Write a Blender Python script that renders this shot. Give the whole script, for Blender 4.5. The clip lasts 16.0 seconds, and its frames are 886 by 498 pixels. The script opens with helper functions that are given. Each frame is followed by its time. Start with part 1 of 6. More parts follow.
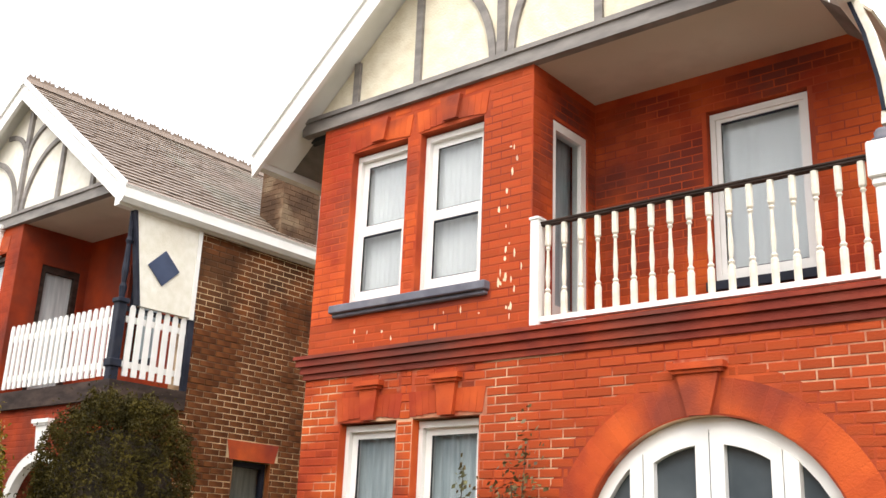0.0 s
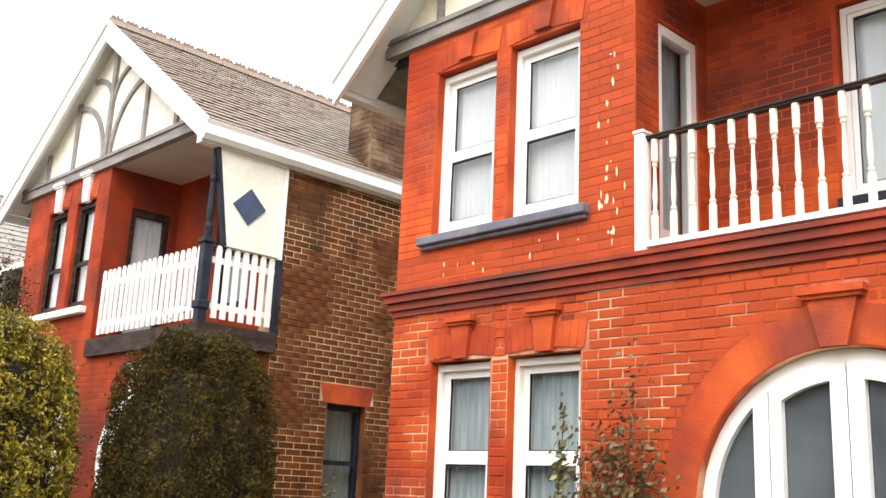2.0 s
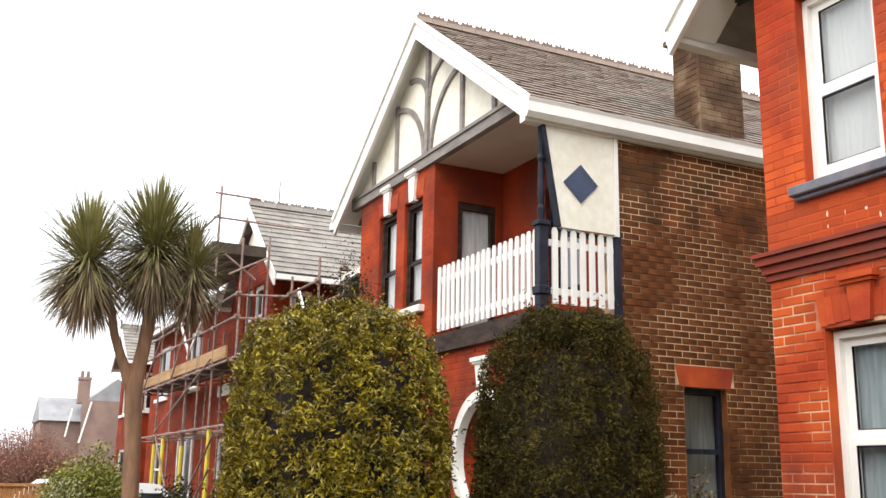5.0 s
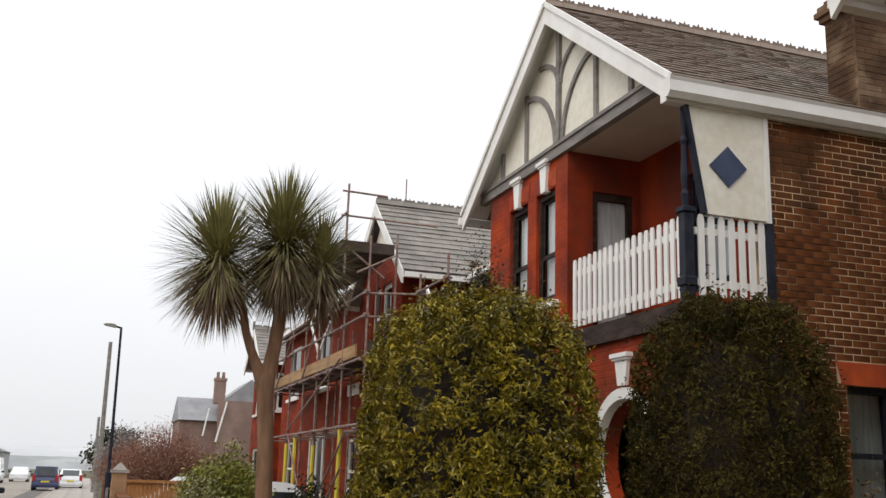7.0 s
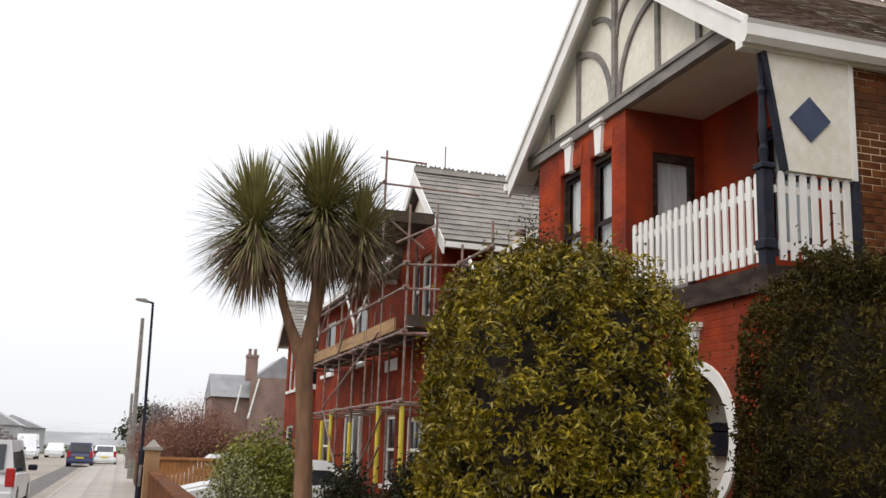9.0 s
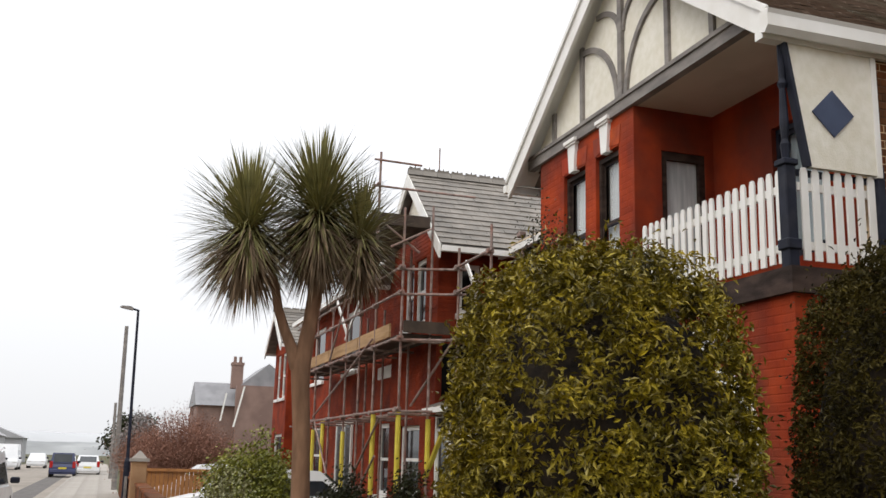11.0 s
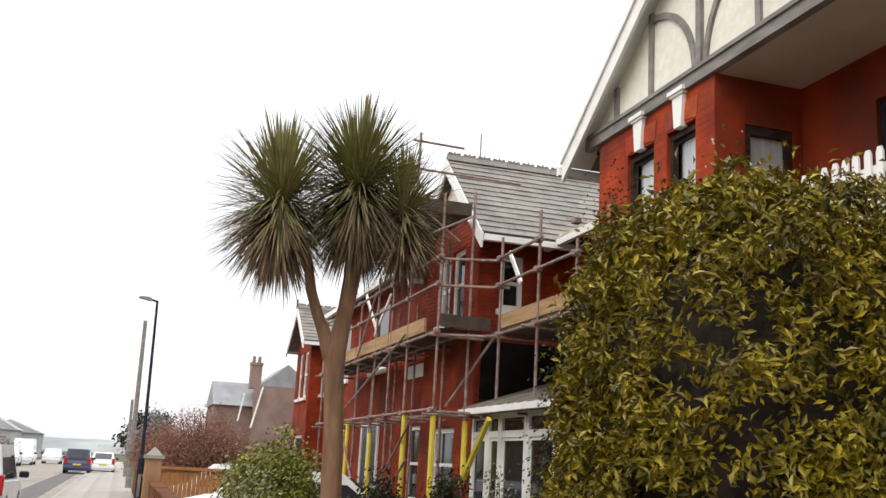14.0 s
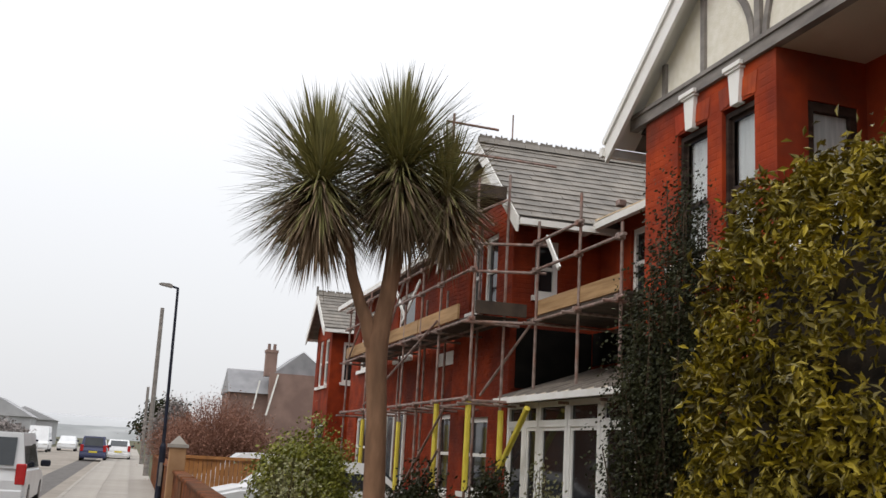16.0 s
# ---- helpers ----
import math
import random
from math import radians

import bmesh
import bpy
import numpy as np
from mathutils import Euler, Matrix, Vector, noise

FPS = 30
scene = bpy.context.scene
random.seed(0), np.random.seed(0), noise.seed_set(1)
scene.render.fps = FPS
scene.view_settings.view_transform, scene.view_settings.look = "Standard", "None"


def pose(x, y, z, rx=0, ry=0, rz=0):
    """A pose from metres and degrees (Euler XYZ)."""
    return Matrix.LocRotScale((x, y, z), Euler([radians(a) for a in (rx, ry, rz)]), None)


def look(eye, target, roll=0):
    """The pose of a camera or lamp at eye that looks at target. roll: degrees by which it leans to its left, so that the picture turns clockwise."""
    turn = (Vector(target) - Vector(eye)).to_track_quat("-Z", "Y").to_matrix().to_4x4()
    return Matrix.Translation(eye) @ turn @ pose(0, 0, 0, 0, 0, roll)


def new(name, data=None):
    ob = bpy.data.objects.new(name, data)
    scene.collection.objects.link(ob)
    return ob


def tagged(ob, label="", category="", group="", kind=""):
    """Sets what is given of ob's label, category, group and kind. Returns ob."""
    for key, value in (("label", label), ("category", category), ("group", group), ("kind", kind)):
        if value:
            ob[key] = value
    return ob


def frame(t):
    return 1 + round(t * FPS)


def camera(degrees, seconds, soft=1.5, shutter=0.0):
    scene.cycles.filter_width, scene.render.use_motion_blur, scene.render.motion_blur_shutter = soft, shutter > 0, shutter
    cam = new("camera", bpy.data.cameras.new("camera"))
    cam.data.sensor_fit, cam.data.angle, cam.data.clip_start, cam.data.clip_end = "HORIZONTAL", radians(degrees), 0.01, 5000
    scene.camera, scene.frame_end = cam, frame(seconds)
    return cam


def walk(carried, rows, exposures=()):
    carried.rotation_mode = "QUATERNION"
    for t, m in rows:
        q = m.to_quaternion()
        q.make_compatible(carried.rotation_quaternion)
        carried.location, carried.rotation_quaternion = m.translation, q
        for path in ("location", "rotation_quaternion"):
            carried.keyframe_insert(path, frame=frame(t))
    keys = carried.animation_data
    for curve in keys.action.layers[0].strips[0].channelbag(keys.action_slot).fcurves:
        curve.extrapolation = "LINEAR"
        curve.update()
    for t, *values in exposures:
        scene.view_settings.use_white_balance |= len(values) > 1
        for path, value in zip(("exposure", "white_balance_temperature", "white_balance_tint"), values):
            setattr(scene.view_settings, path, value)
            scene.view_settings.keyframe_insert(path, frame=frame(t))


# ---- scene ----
EXPO = [(0.0, 0.05), (0.6, -0.05), (1.5, 0.35), (3.6, 0.0), (5.8, -0.15), (6.4, -0.6), (7.0, -1.05), (7.6, -0.95), (8.3, -0.3), (9.1, -0.95), (11.3, -0.95), (12.1, -0.2), (12.5, -0.25), (12.9, -0.4), (13.6, -0.9), (14.5, -0.3), (15.0, -0.55), (15.5, -1.05), (16.0, -1.15)]
cam = camera(48.21, 16.0)
PATH = [
    (0.0, -0.982, 0.978, 1.596, 39.24, 17.17, -2.26),
    (0.5, -0.987, 1.133, 1.587, 35.84, 16.05, -1.53),
    (1.0, -1.049, 1.307, 1.581, 34.50, 14.77, -1.17),
    (1.5, -1.274, 1.458, 1.592, 38.64, 14.13, -2.00),
    (2.0, -1.423, 1.605, 1.622, 45.30, 13.89, -2.49),
    (2.5, -1.556, 1.581, 1.627, 51.11, 13.39, -2.49),
    (3.0, -1.728, 1.564, 1.623, 55.53, 13.08, -2.17),
    (3.5, -1.903, 1.579, 1.617, 58.78, 12.91, -1.50),
    (6.0, -2.650, 1.838, 1.573, 66.47, 13.21, -1.43),
    (6.5, -2.778, 1.857, 1.593, 68.91, 13.16, -1.63),
    (7.0, -2.893, 1.842, 1.584, 70.56, 13.00, -1.76),
    (7.5, -3.127, 1.834, 1.548, 71.15, 12.79, -1.97),
    (8.0, -3.384, 1.849, 1.536, 71.47, 12.46, -2.15),
    (8.5, -3.599, 1.881, 1.574, 71.94, 12.06, -2.05),
    (9.0, -3.775, 1.879, 1.611, 72.23, 11.65, -1.89),
    (11.5, -4.475, 1.776, 1.662, 71.03, 12.19, -1.59),
    (12.0, -4.699, 1.747, 1.605, 70.43, 12.41, -2.24),
    (12.5, -4.966, 1.774, 1.580, 70.63, 12.52, -2.61),
    (13.0, -5.223, 1.840, 1.595, 71.24, 12.52, -2.80),
    (13.5, -5.465, 1.864, 1.612, 71.81, 12.47, -2.81),
    (14.0, -5.669, 1.888, 1.608, 72.18, 12.44, -3.09),
    (14.5, -5.861, 1.879, 1.598, 72.23, 12.46, -3.57),
    (15.0, -6.030, 1.832, 1.620, 72.55, 12.34, -3.43),
    (15.5, -6.181, 1.725, 1.626, 72.67, 12.09, -3.41),
    (16.0, -6.230, 1.658, 1.634, 72.77, 11.70, -3.18),
]
walk(cam, [(t, pose(x, y, z, 90 + pitch, roll, yaw)) for t, x, y, z, yaw, pitch, roll in PATH], EXPO)

# ---- world and light: a bright overcast sky ----
world = bpy.data.worlds.new("overcast_sky")
scene.world = world
world.use_nodes = True
wn, wl_ = world.node_tree.nodes, world.node_tree.links
sky = wn.new("ShaderNodeTexSky")
sky.sky_type, sky.sun_disc = "NISHITA", False
sky.sun_elevation, sky.sun_rotation = radians(42), radians(150)
sky.air_density, sky.dust_density = 1.0, 6.0
cloud = wn.new("ShaderNodeMixRGB")
cloud.inputs[0].default_value = 0.82
cloud.inputs[2].default_value = (11.5, 11.6, 11.9, 1)
wl_.new(sky.outputs[0], cloud.inputs[1])
wl_.new(cloud.outputs[0], wn["Background"].inputs[0])
over, axis, grade = wn.new("ShaderNodeTexCoord"), wn.new("ShaderNodeSeparateXYZ"), wn.new("ShaderNodeMapRange")
wl_.new(over.outputs["Generated"], axis.inputs[0])
wl_.new(axis.outputs[2], grade.inputs[0])
grade.inputs[3].default_value, grade.inputs[4].default_value = 0.175, 0.36
wl_.new(grade.outputs[0], wn["Background"].inputs[1])
sun = new("sun", bpy.data.lights.new("sun", "SUN"))
sun.data.energy, sun.data.angle, sun.data.color = 1.4, radians(25), (1.0, 0.96, 0.9)
sun.matrix_world = look((0, 0, 30), (-8, 16, 4))

# ---- materials ----


def mat(name, a, b, scale=6.0, rough=0.8, bump=0.15, fine=60.0, metal=0.0, c=None, cscale=0.7, camount=0.5, cth=(0.48, 0.68), rnd=0.0, stretch=(1, 1, 1), spec=0.4):
    """Two mixed colours at a middle scale, a third in large patches, and a fine relief; rnd varies each object or island."""
    m = bpy.data.materials.new(name)
    m.use_nodes = True
    n, l = m.node_tree.nodes, m.node_tree.links
    p = n["Principled BSDF"]
    p.inputs["Roughness"].default_value, p.inputs["Metallic"].default_value = rough, metal
    p.inputs["Specular IOR Level"].default_value = spec
    co = n.new("ShaderNodeTexCoord")
    mp = n.new("ShaderNodeMapping")
    mp.inputs["Scale"].default_value = stretch
    l.new(co.outputs["Object"], mp.inputs[0])
    t1 = n.new("ShaderNodeTexNoise")
    t1.inputs["Scale"].default_value, t1.inputs["Detail"].default_value = scale, 5
    l.new(mp.outputs[0], t1.inputs["Vector"])
    r1 = n.new("ShaderNodeValToRGB")
    r1.color_ramp.elements[0].position, r1.color_ramp.elements[1].position = 0.35, 0.66
    r1.color_ramp.elements[0].color, r1.color_ramp.elements[1].color = (*a, 1), (*b, 1)
    l.new(t1.outputs["Fac"], r1.inputs[0])
    out = r1.outputs[0]
    if c:
        t2 = n.new("ShaderNodeTexNoise")
        t2.inputs["Scale"].default_value, t2.inputs["Detail"].default_value = cscale, 6
        l.new(mp.outputs[0], t2.inputs["Vector"])
        r2 = n.new("ShaderNodeMapRange")
        r2.inputs[1].default_value, r2.inputs[2].default_value, r2.inputs[4].default_value = *cth, camount
        l.new(t2.outputs["Fac"], r2.inputs[0])
        mx = n.new("ShaderNodeMixRGB")
        mx.inputs[2].default_value = (*c, 1)
        l.new(r2.outputs[0], mx.inputs[0])
        l.new(out, mx.inputs[1])
        out = mx.outputs[0]
    if rnd:
        ge, ob, ad = n.new("ShaderNodeNewGeometry"), n.new("ShaderNodeObjectInfo"), n.new("ShaderNodeMath")
        l.new(ge.outputs["Random Per Island"], ad.inputs[0])
        l.new(ob.outputs["Random"], ad.inputs[1])
        mr = n.new("ShaderNodeMapRange")
        mr.inputs[2].default_value, mr.inputs[3].default_value, mr.inputs[4].default_value = 2.0, 1 - rnd, 1 + rnd
        l.new(ad.outputs[0], mr.inputs[0])
        hs = n.new("ShaderNodeHueSaturation")
        l.new(mr.outputs[0], hs.inputs["Value"])
        l.new(out, hs.inputs["Color"])
        out = hs.outputs[0]
    l.new(out, p.inputs["Base Color"])
    if bump:
        t3 = n.new("ShaderNodeTexNoise")
        t3.inputs["Scale"].default_value, t3.inputs["Detail"].default_value = fine, 6
        l.new(mp.outputs[0], t3.inputs["Vector"])
        bp = n.new("ShaderNodeBump")
        bp.inputs["Strength"].default_value, bp.inputs["Distance"].default_value = bump, 0.01
        l.new(t3.outputs["Fac"], bp.inputs["Height"])
        l.new(bp.outputs[0], p.inputs["Normal"])
    return m


def glass_mat(name, tint, rough=0.02):
    m = bpy.data.materials.new(name)
    m.use_nodes = True
    n, l = m.node_tree.nodes, m.node_tree.links
    n.remove(n["Principled BSDF"])
    tr, gl, fr, mx = n.new("ShaderNodeBsdfTransparent"), n.new("ShaderNodeBsdfGlossy"), n.new("ShaderNodeFresnel"), n.new("ShaderNodeMixShader")
    tr.inputs[0].default_value = (*tint, 1)
    gl.inputs["Roughness"].default_value = rough
    fr.inputs[0].default_value = 1.52
    l.new(fr.outputs[0], mx.inputs[0])
    l.new(tr.outputs[0], mx.inputs[1])
    l.new(gl.outputs[0], mx.inputs[2])
    l.new(mx.outputs[0], n["Material Output"].inputs[0])
    return m


M_RED = mat("red_brick_painted", (0.31, 0.036, 0.012), (0.58, 0.105, 0.018), 1.3, 0.72, 0.5, 90, c=(0.14, 0.034, 0.024), cscale=0.9, camount=0.9, cth=(0.47, 0.64), rnd=0.26, spec=0.15)
M_REDPAINT = mat("red_painted_joints", (0.33, 0.045, 0.016), (0.50, 0.088, 0.024), 1.6, 0.8, 0.3, 80, c=(0.16, 0.034, 0.024), cscale=1.1, camount=0.75, cth=(0.45, 0.66), spec=0.15)
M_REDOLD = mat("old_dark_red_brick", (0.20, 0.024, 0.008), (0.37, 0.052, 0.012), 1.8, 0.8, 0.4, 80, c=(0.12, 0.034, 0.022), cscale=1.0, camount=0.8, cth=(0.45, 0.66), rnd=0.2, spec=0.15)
M_CREAMWOOD = mat("aged_cream_gloss_paint", (0.66, 0.61, 0.50), (0.76, 0.72, 0.62), 14, 0.5, 0.15, 60, c=(0.50, 0.44, 0.34), cscale=9, camount=0.4)
M_REDWALL = mat("red_mortar_and_wash", (0.28, 0.045, 0.020), (0.43, 0.085, 0.036), 2, 0.9, 0.3, 80, c=(0.74, 0.52, 0.33), cscale=1.3, camount=0.9, cth=(0.46, 0.60), spec=0.15)
M_REDSMOOTH = mat("red_rubbed_brick", (0.33, 0.042, 0.016), (0.55, 0.098, 0.022), 1.8, 0.75, 0.5, 70, c=(0.16, 0.036, 0.026), cscale=1.3, camount=0.8, cth=(0.47, 0.65), rnd=0.12, spec=0.15)
M_DKRED = mat("dark_red_band", (0.19, 0.034, 0.022), (0.36, 0.062, 0.026), 2.2, 0.75, 0.5, 60, c=(0.09, 0.04, 0.034), cscale=1.1, camount=0.85, cth=(0.44, 0.62), rnd=0.2, spec=0.15)
M_BROWN = mat("brown_stock_brick", (0.068, 0.022, 0.007), (0.185, 0.055, 0.013), 3, 0.85, 0.4, 80, c=(0.10, 0.06, 0.03), cscale=0.6, camount=0.6, rnd=0.35, spec=0.15)
M_MORTAR = mat("weathered_lime_mortar", (0.08, 0.042, 0.023), (0.14, 0.08, 0.045), 5, 0.95, 0.4, 120, c=(0.72, 0.54, 0.33), cscale=1.5, camount=1.0, cth=(0.42, 0.58), spec=0.15)
M_WHITE = mat("white_gloss_paint", (0.78, 0.77, 0.73), (0.84, 0.83, 0.80), 3, 0.4, 0.05, 40, c=(0.66, 0.63, 0.56), cscale=2.5, camount=0.35)
M_CREAM = mat("cream_pebbledash", (0.72, 0.66, 0.50), (0.80, 0.75, 0.60), 12, 0.9, 0.8, 45, c=(0.50, 0.40, 0.24), cscale=6, camount=0.4)
M_GABLE2 = mat("white_roughcast", (0.74, 0.71, 0.60), (0.82, 0.79, 0.70), 10, 0.9, 0.5, 50, c=(0.66, 0.60, 0.46), cscale=2, camount=0.4)
M_GREY = mat("weathered_grey_timber", (0.16, 0.145, 0.135), (0.24, 0.22, 0.20), 3, 0.7, 0.3, 40, c=(0.33, 0.30, 0.27), cscale=2, camount=0.5, stretch=(1, 1, 3))
M_BLUEBLACK = mat("blue_black_paint", (0.012, 0.014, 0.022), (0.022, 0.025, 0.040), 4, 0.5, 0.1, 40, c=(0.08, 0.08, 0.09), cscale=5, camount=0.15, spec=0.15)
M_DIAMOND = mat("navy_paint", (0.035, 0.05, 0.10), (0.05, 0.07, 0.13), 4, 0.5, 0.1, 40)
M_SLATE = mat("brown_roof_tiles", (0.15, 0.105, 0.075), (0.225, 0.165, 0.125), 2.5, 0.6, 0.3, 30, c=(0.15, 0.14, 0.10), cscale=0.8, camount=0.6, rnd=0.12)
M_SLATE3 = mat("grey_slates", (0.15, 0.135, 0.115), (0.23, 0.205, 0.175), 2.5, 0.5, 0.4, 30, c=(0.10, 0.09, 0.08), cscale=0.8, camount=0.5, rnd=0.2)
M_SOFFIT = mat("stained_plaster_soffit", (0.50, 0.43, 0.34), (0.60, 0.53, 0.43), 2, 0.9, 0.2, 30, c=(0.36, 0.28, 0.20), cscale=1.0, camount=0.5)
M_GLASS = glass_mat("window_glass", (0.90, 0.94, 0.95))
M_FROST = mat("frosted_dark_glass", (0.05, 0.065, 0.075), (0.10, 0.12, 0.13), 1.2, 0.12, 0.0, spec=0.6)
M_NET = mat("white_net_curtain", (0.82, 0.82, 0.82), (0.88, 0.88, 0.87), 3, 0.95, 0.2, 90)
M_DRAPE = mat("blue_grey_curtain", (0.42, 0.48, 0.50), (0.62, 0.67, 0.68), 3, 0.95, 0.2, 60, stretch=(8, 8, 0.6))
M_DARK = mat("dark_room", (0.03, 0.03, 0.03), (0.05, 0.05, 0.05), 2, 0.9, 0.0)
M_LEAF1 = mat("euonymus_leaf", (0.055, 0.046, 0.004), (0.32, 0.24, 0.010), 6, 0.38, 0.0, c=(0.58, 0.47, 0.07), cscale=9, camount=0.7, rnd=0.7, spec=0.3)
M_LEAF2 = mat("privet_leaf", (0.022, 0.018, 0.003), (0.064, 0.049, 0.007), 5, 0.6, 0.0, c=(0.13, 0.10, 0.02), cscale=7, camount=0.5, rnd=0.5, spec=0.15)
M_TWIG = mat("twig_bark", (0.05, 0.035, 0.02), (0.09, 0.06, 0.035), 10, 0.9, 0.3, 60)
M_PALMLEAF = mat("cordyline_leaf", (0.15, 0.145, 0.055), (0.29, 0.27, 0.11), 4, 0.4, 0.0, c=(0.30, 0.26, 0.12), cscale=3, camount=0.5, rnd=0.4)
M_PALMDEAD = mat("withered_palm_leaf", (0.15, 0.105, 0.065), (0.26, 0.185, 0.115), 5, 0.9, 0.0, rnd=0.35)
M_TRUNK = mat("cordyline_bark", (0.19, 0.105, 0.06), (0.30, 0.17, 0.10), 9, 0.95, 0.8, 35, c=(0.11, 0.07, 0.045), cscale=5, camount=0.6, stretch=(1, 1, 0.25))
M_STEEL = mat("rusty_galvanised_tube", (0.17, 0.12, 0.10), (0.34, 0.26, 0.23), 9, 0.6, 0.2, 50, metal=0.25, c=(0.26, 0.10, 0.06), cscale=4, camount=0.6)
M_BOARD = mat("scaffold_board", (0.24, 0.14, 0.06), (0.40, 0.25, 0.12), 4, 0.85, 0.3, 40, c=(0.25, 0.16, 0.09), cscale=2, camount=0.5, rnd=0.2, stretch=(0.3, 4, 4))
# much darker board colour, for the decks and some toe boards
M_BOARDDK = mat("dark_scaffold_board", (0.035, 0.026, 0.02), (0.07, 0.05, 0.036), 4, 0.9, 0.3, 40, rnd=0.2)
M_YELLOW = mat("yellow_foam_sleeve", (0.62, 0.50, 0.05), (0.72, 0.60, 0.09), 5, 0.7, 0.1, 40)
M_CONC = mat("pavement_concrete", (0.28, 0.255, 0.225), (0.37, 0.34, 0.30), 3, 0.9, 0.3, 60, c=(0.21, 0.19, 0.165), cscale=0.6, camount=0.6, rnd=0.12)
M_ROAD = mat("worn_asphalt", (0.24, 0.21, 0.175), (0.31, 0.275, 0.235), 2, 0.9, 0.4, 90, c=(0.19, 0.165, 0.14), cscale=0.3, camount=0.7)
M_PATCH = mat("dark_asphalt_patch", (0.09, 0.08, 0.075), (0.13, 0.12, 0.11), 3, 0.85, 0.4, 90)
M_SOIL = mat("garden_soil_and_moss", (0.055, 0.045, 0.025), (0.08, 0.09, 0.03), 2, 0.95, 0.5, 30, c=(0.12, 0.10, 0.06), cscale=0.5, camount=0.5)

# ---- mesh helpers ----


def obj(name, bm, material, parent=None, label="", smooth=False):
    me = bpy.data.meshes.new(name)
    bm.to_mesh(me)
    bm.free()
    if smooth:
        me.polygons.foreach_set("use_smooth", [True] * len(me.polygons))
    if material:
        me.materials.append(material)
    ob = new(name, me)
    if parent:
        ob.parent = parent
    if label:
        ob["label"] = label
    return ob


def part(name, bm, material, parent, label="", smooth=False):
    return obj(name, bm, material, parent, label, smooth)


def pyobj(name, verts, faces, material, parent=None):
    me = bpy.data.meshes.new(name)
    me.from_pydata(verts, [], faces)
    me.materials.append(material)
    ob = new(name, me)
    ob.parent = parent
    return ob


def box(bm, x0, x1, y0, y1, z0, z1, bevel=0.0, m=None):
    v = [bm.verts.new((x, y, z)) for x in (x0, x1) for y in (y0, y1) for z in (z0, z1)]
    fs = [bm.faces.new([v[i] for i in f]) for f in ((0, 1, 3, 2), (4, 6, 7, 5), (0, 4, 5, 1), (2, 3, 7, 6), (0, 2, 6, 4), (1, 5, 7, 3))]
    if bevel:
        es = list({e for f in fs for e in f.edges})
        r = bmesh.ops.bevel(bm, geom=es, offset=bevel, segments=1, affect="EDGES")
        v = list({q for f in r["faces"] for q in f.verts} | {q for q in v if q.is_valid})
    if m:
        bmesh.ops.transform(bm, matrix=m, verts=v)
    return v


def boxes(*specs, bevel=0.0):
    bm = bmesh.new()
    for s in specs:
        box(bm, *s, bevel=bevel)
    return bm


def slab(bm, outline, holes, place, depth):
    """A plate with holes: outline and holes are 2D loops, place turns (u, v) into 3D, depth is the thickness as a vector."""
    edges = []
    for loop in (outline, *holes):
        vs = [bm.verts.new(place(u, v)) for u, v in loop]
        edges += [bm.edges.new((vs[i], vs[(i + 1) % len(vs)])) for i in range(len(vs))]
    r = bmesh.ops.triangle_fill(bm, edges=edges, use_beauty=True)
    fs = [f for f in r["geom"] if isinstance(f, bmesh.types.BMFace)]
    e = bmesh.ops.extrude_face_region(bm, geom=fs)
    bmesh.ops.translate(bm, vec=depth, verts=[g for g in e["geom"] if isinstance(g, bmesh.types.BMVert)])
    bmesh.ops.recalc_face_normals(bm, faces=bm.faces[:])
    return bm


def rect(u0, u1, v0, v1):
    return [(u0, v0), (u1, v0), (u1, v1), (u0, v1)]


def arch(cu, r, spring, base, n=24):
    """An arched opening: straight from base to spring, then a half circle."""
    return [(cu - r, base), (cu + r, base)] + [(cu + r * math.cos(math.pi * i / n), spring + r * math.sin(math.pi * i / n)) for i in range(n + 1)]


def front(y):
    return lambda u, v: (u, y, v)


def side(x):
    return lambda u, v: (x, u, v)


def strip(bm, pts, width, y0, y1):
    """A band that follows 2D points (x, z) with a width, between two depths."""
    n = len(pts)
    L = []
    for i in range(n):
        a, b = Vector(pts[max(i - 1, 0)]), Vector(pts[min(i + 1, n - 1)])
        d = (b - a).normalized()
        L.append((Vector(pts[i]), Vector((-d.y, d.x)) * width / 2))
    rows = []
    for p, o in L:
        rows.append([bm.verts.new((q.x, y, q.y)) for y in (y0, y1) for q in (p - o, p + o)])
    for r, s in zip(rows, rows[1:]):
        for i, j in ((0, 1), (1, 3), (3, 2), (2, 0)):
            bm.faces.new((r[i], r[j], s[j], s[i]))
    for r in (rows[0], rows[-1]):
        bm.faces.new((r[0], r[1], r[3], r[2]))
    bmesh.ops.recalc_face_normals(bm, faces=bm.faces[:])


def tube(bm, a, b, r0, r1=None, seg=8, caps=True):
    r1 = r0 if r1 is None else r1
    a, b = Vector(a), Vector(b)
    q = (b - a).to_track_quat("Z", "Y").to_matrix()
    rings = []
    for p, r in ((a, r0), (b, r1)):
        rings.append([bm.verts.new(p + q @ Vector((r * math.cos(2 * math.pi * i / seg), r * math.sin(2 * math.pi * i / seg), 0))) for i in range(seg)])
    for i in range(seg):
        bm.faces.new((rings[0][i], rings[0][(i + 1) % seg], rings[1][(i + 1) % seg], rings[1][i]))
    if caps:
        bm.faces.new(rings[0][::-1])
        bm.faces.new(rings[1])


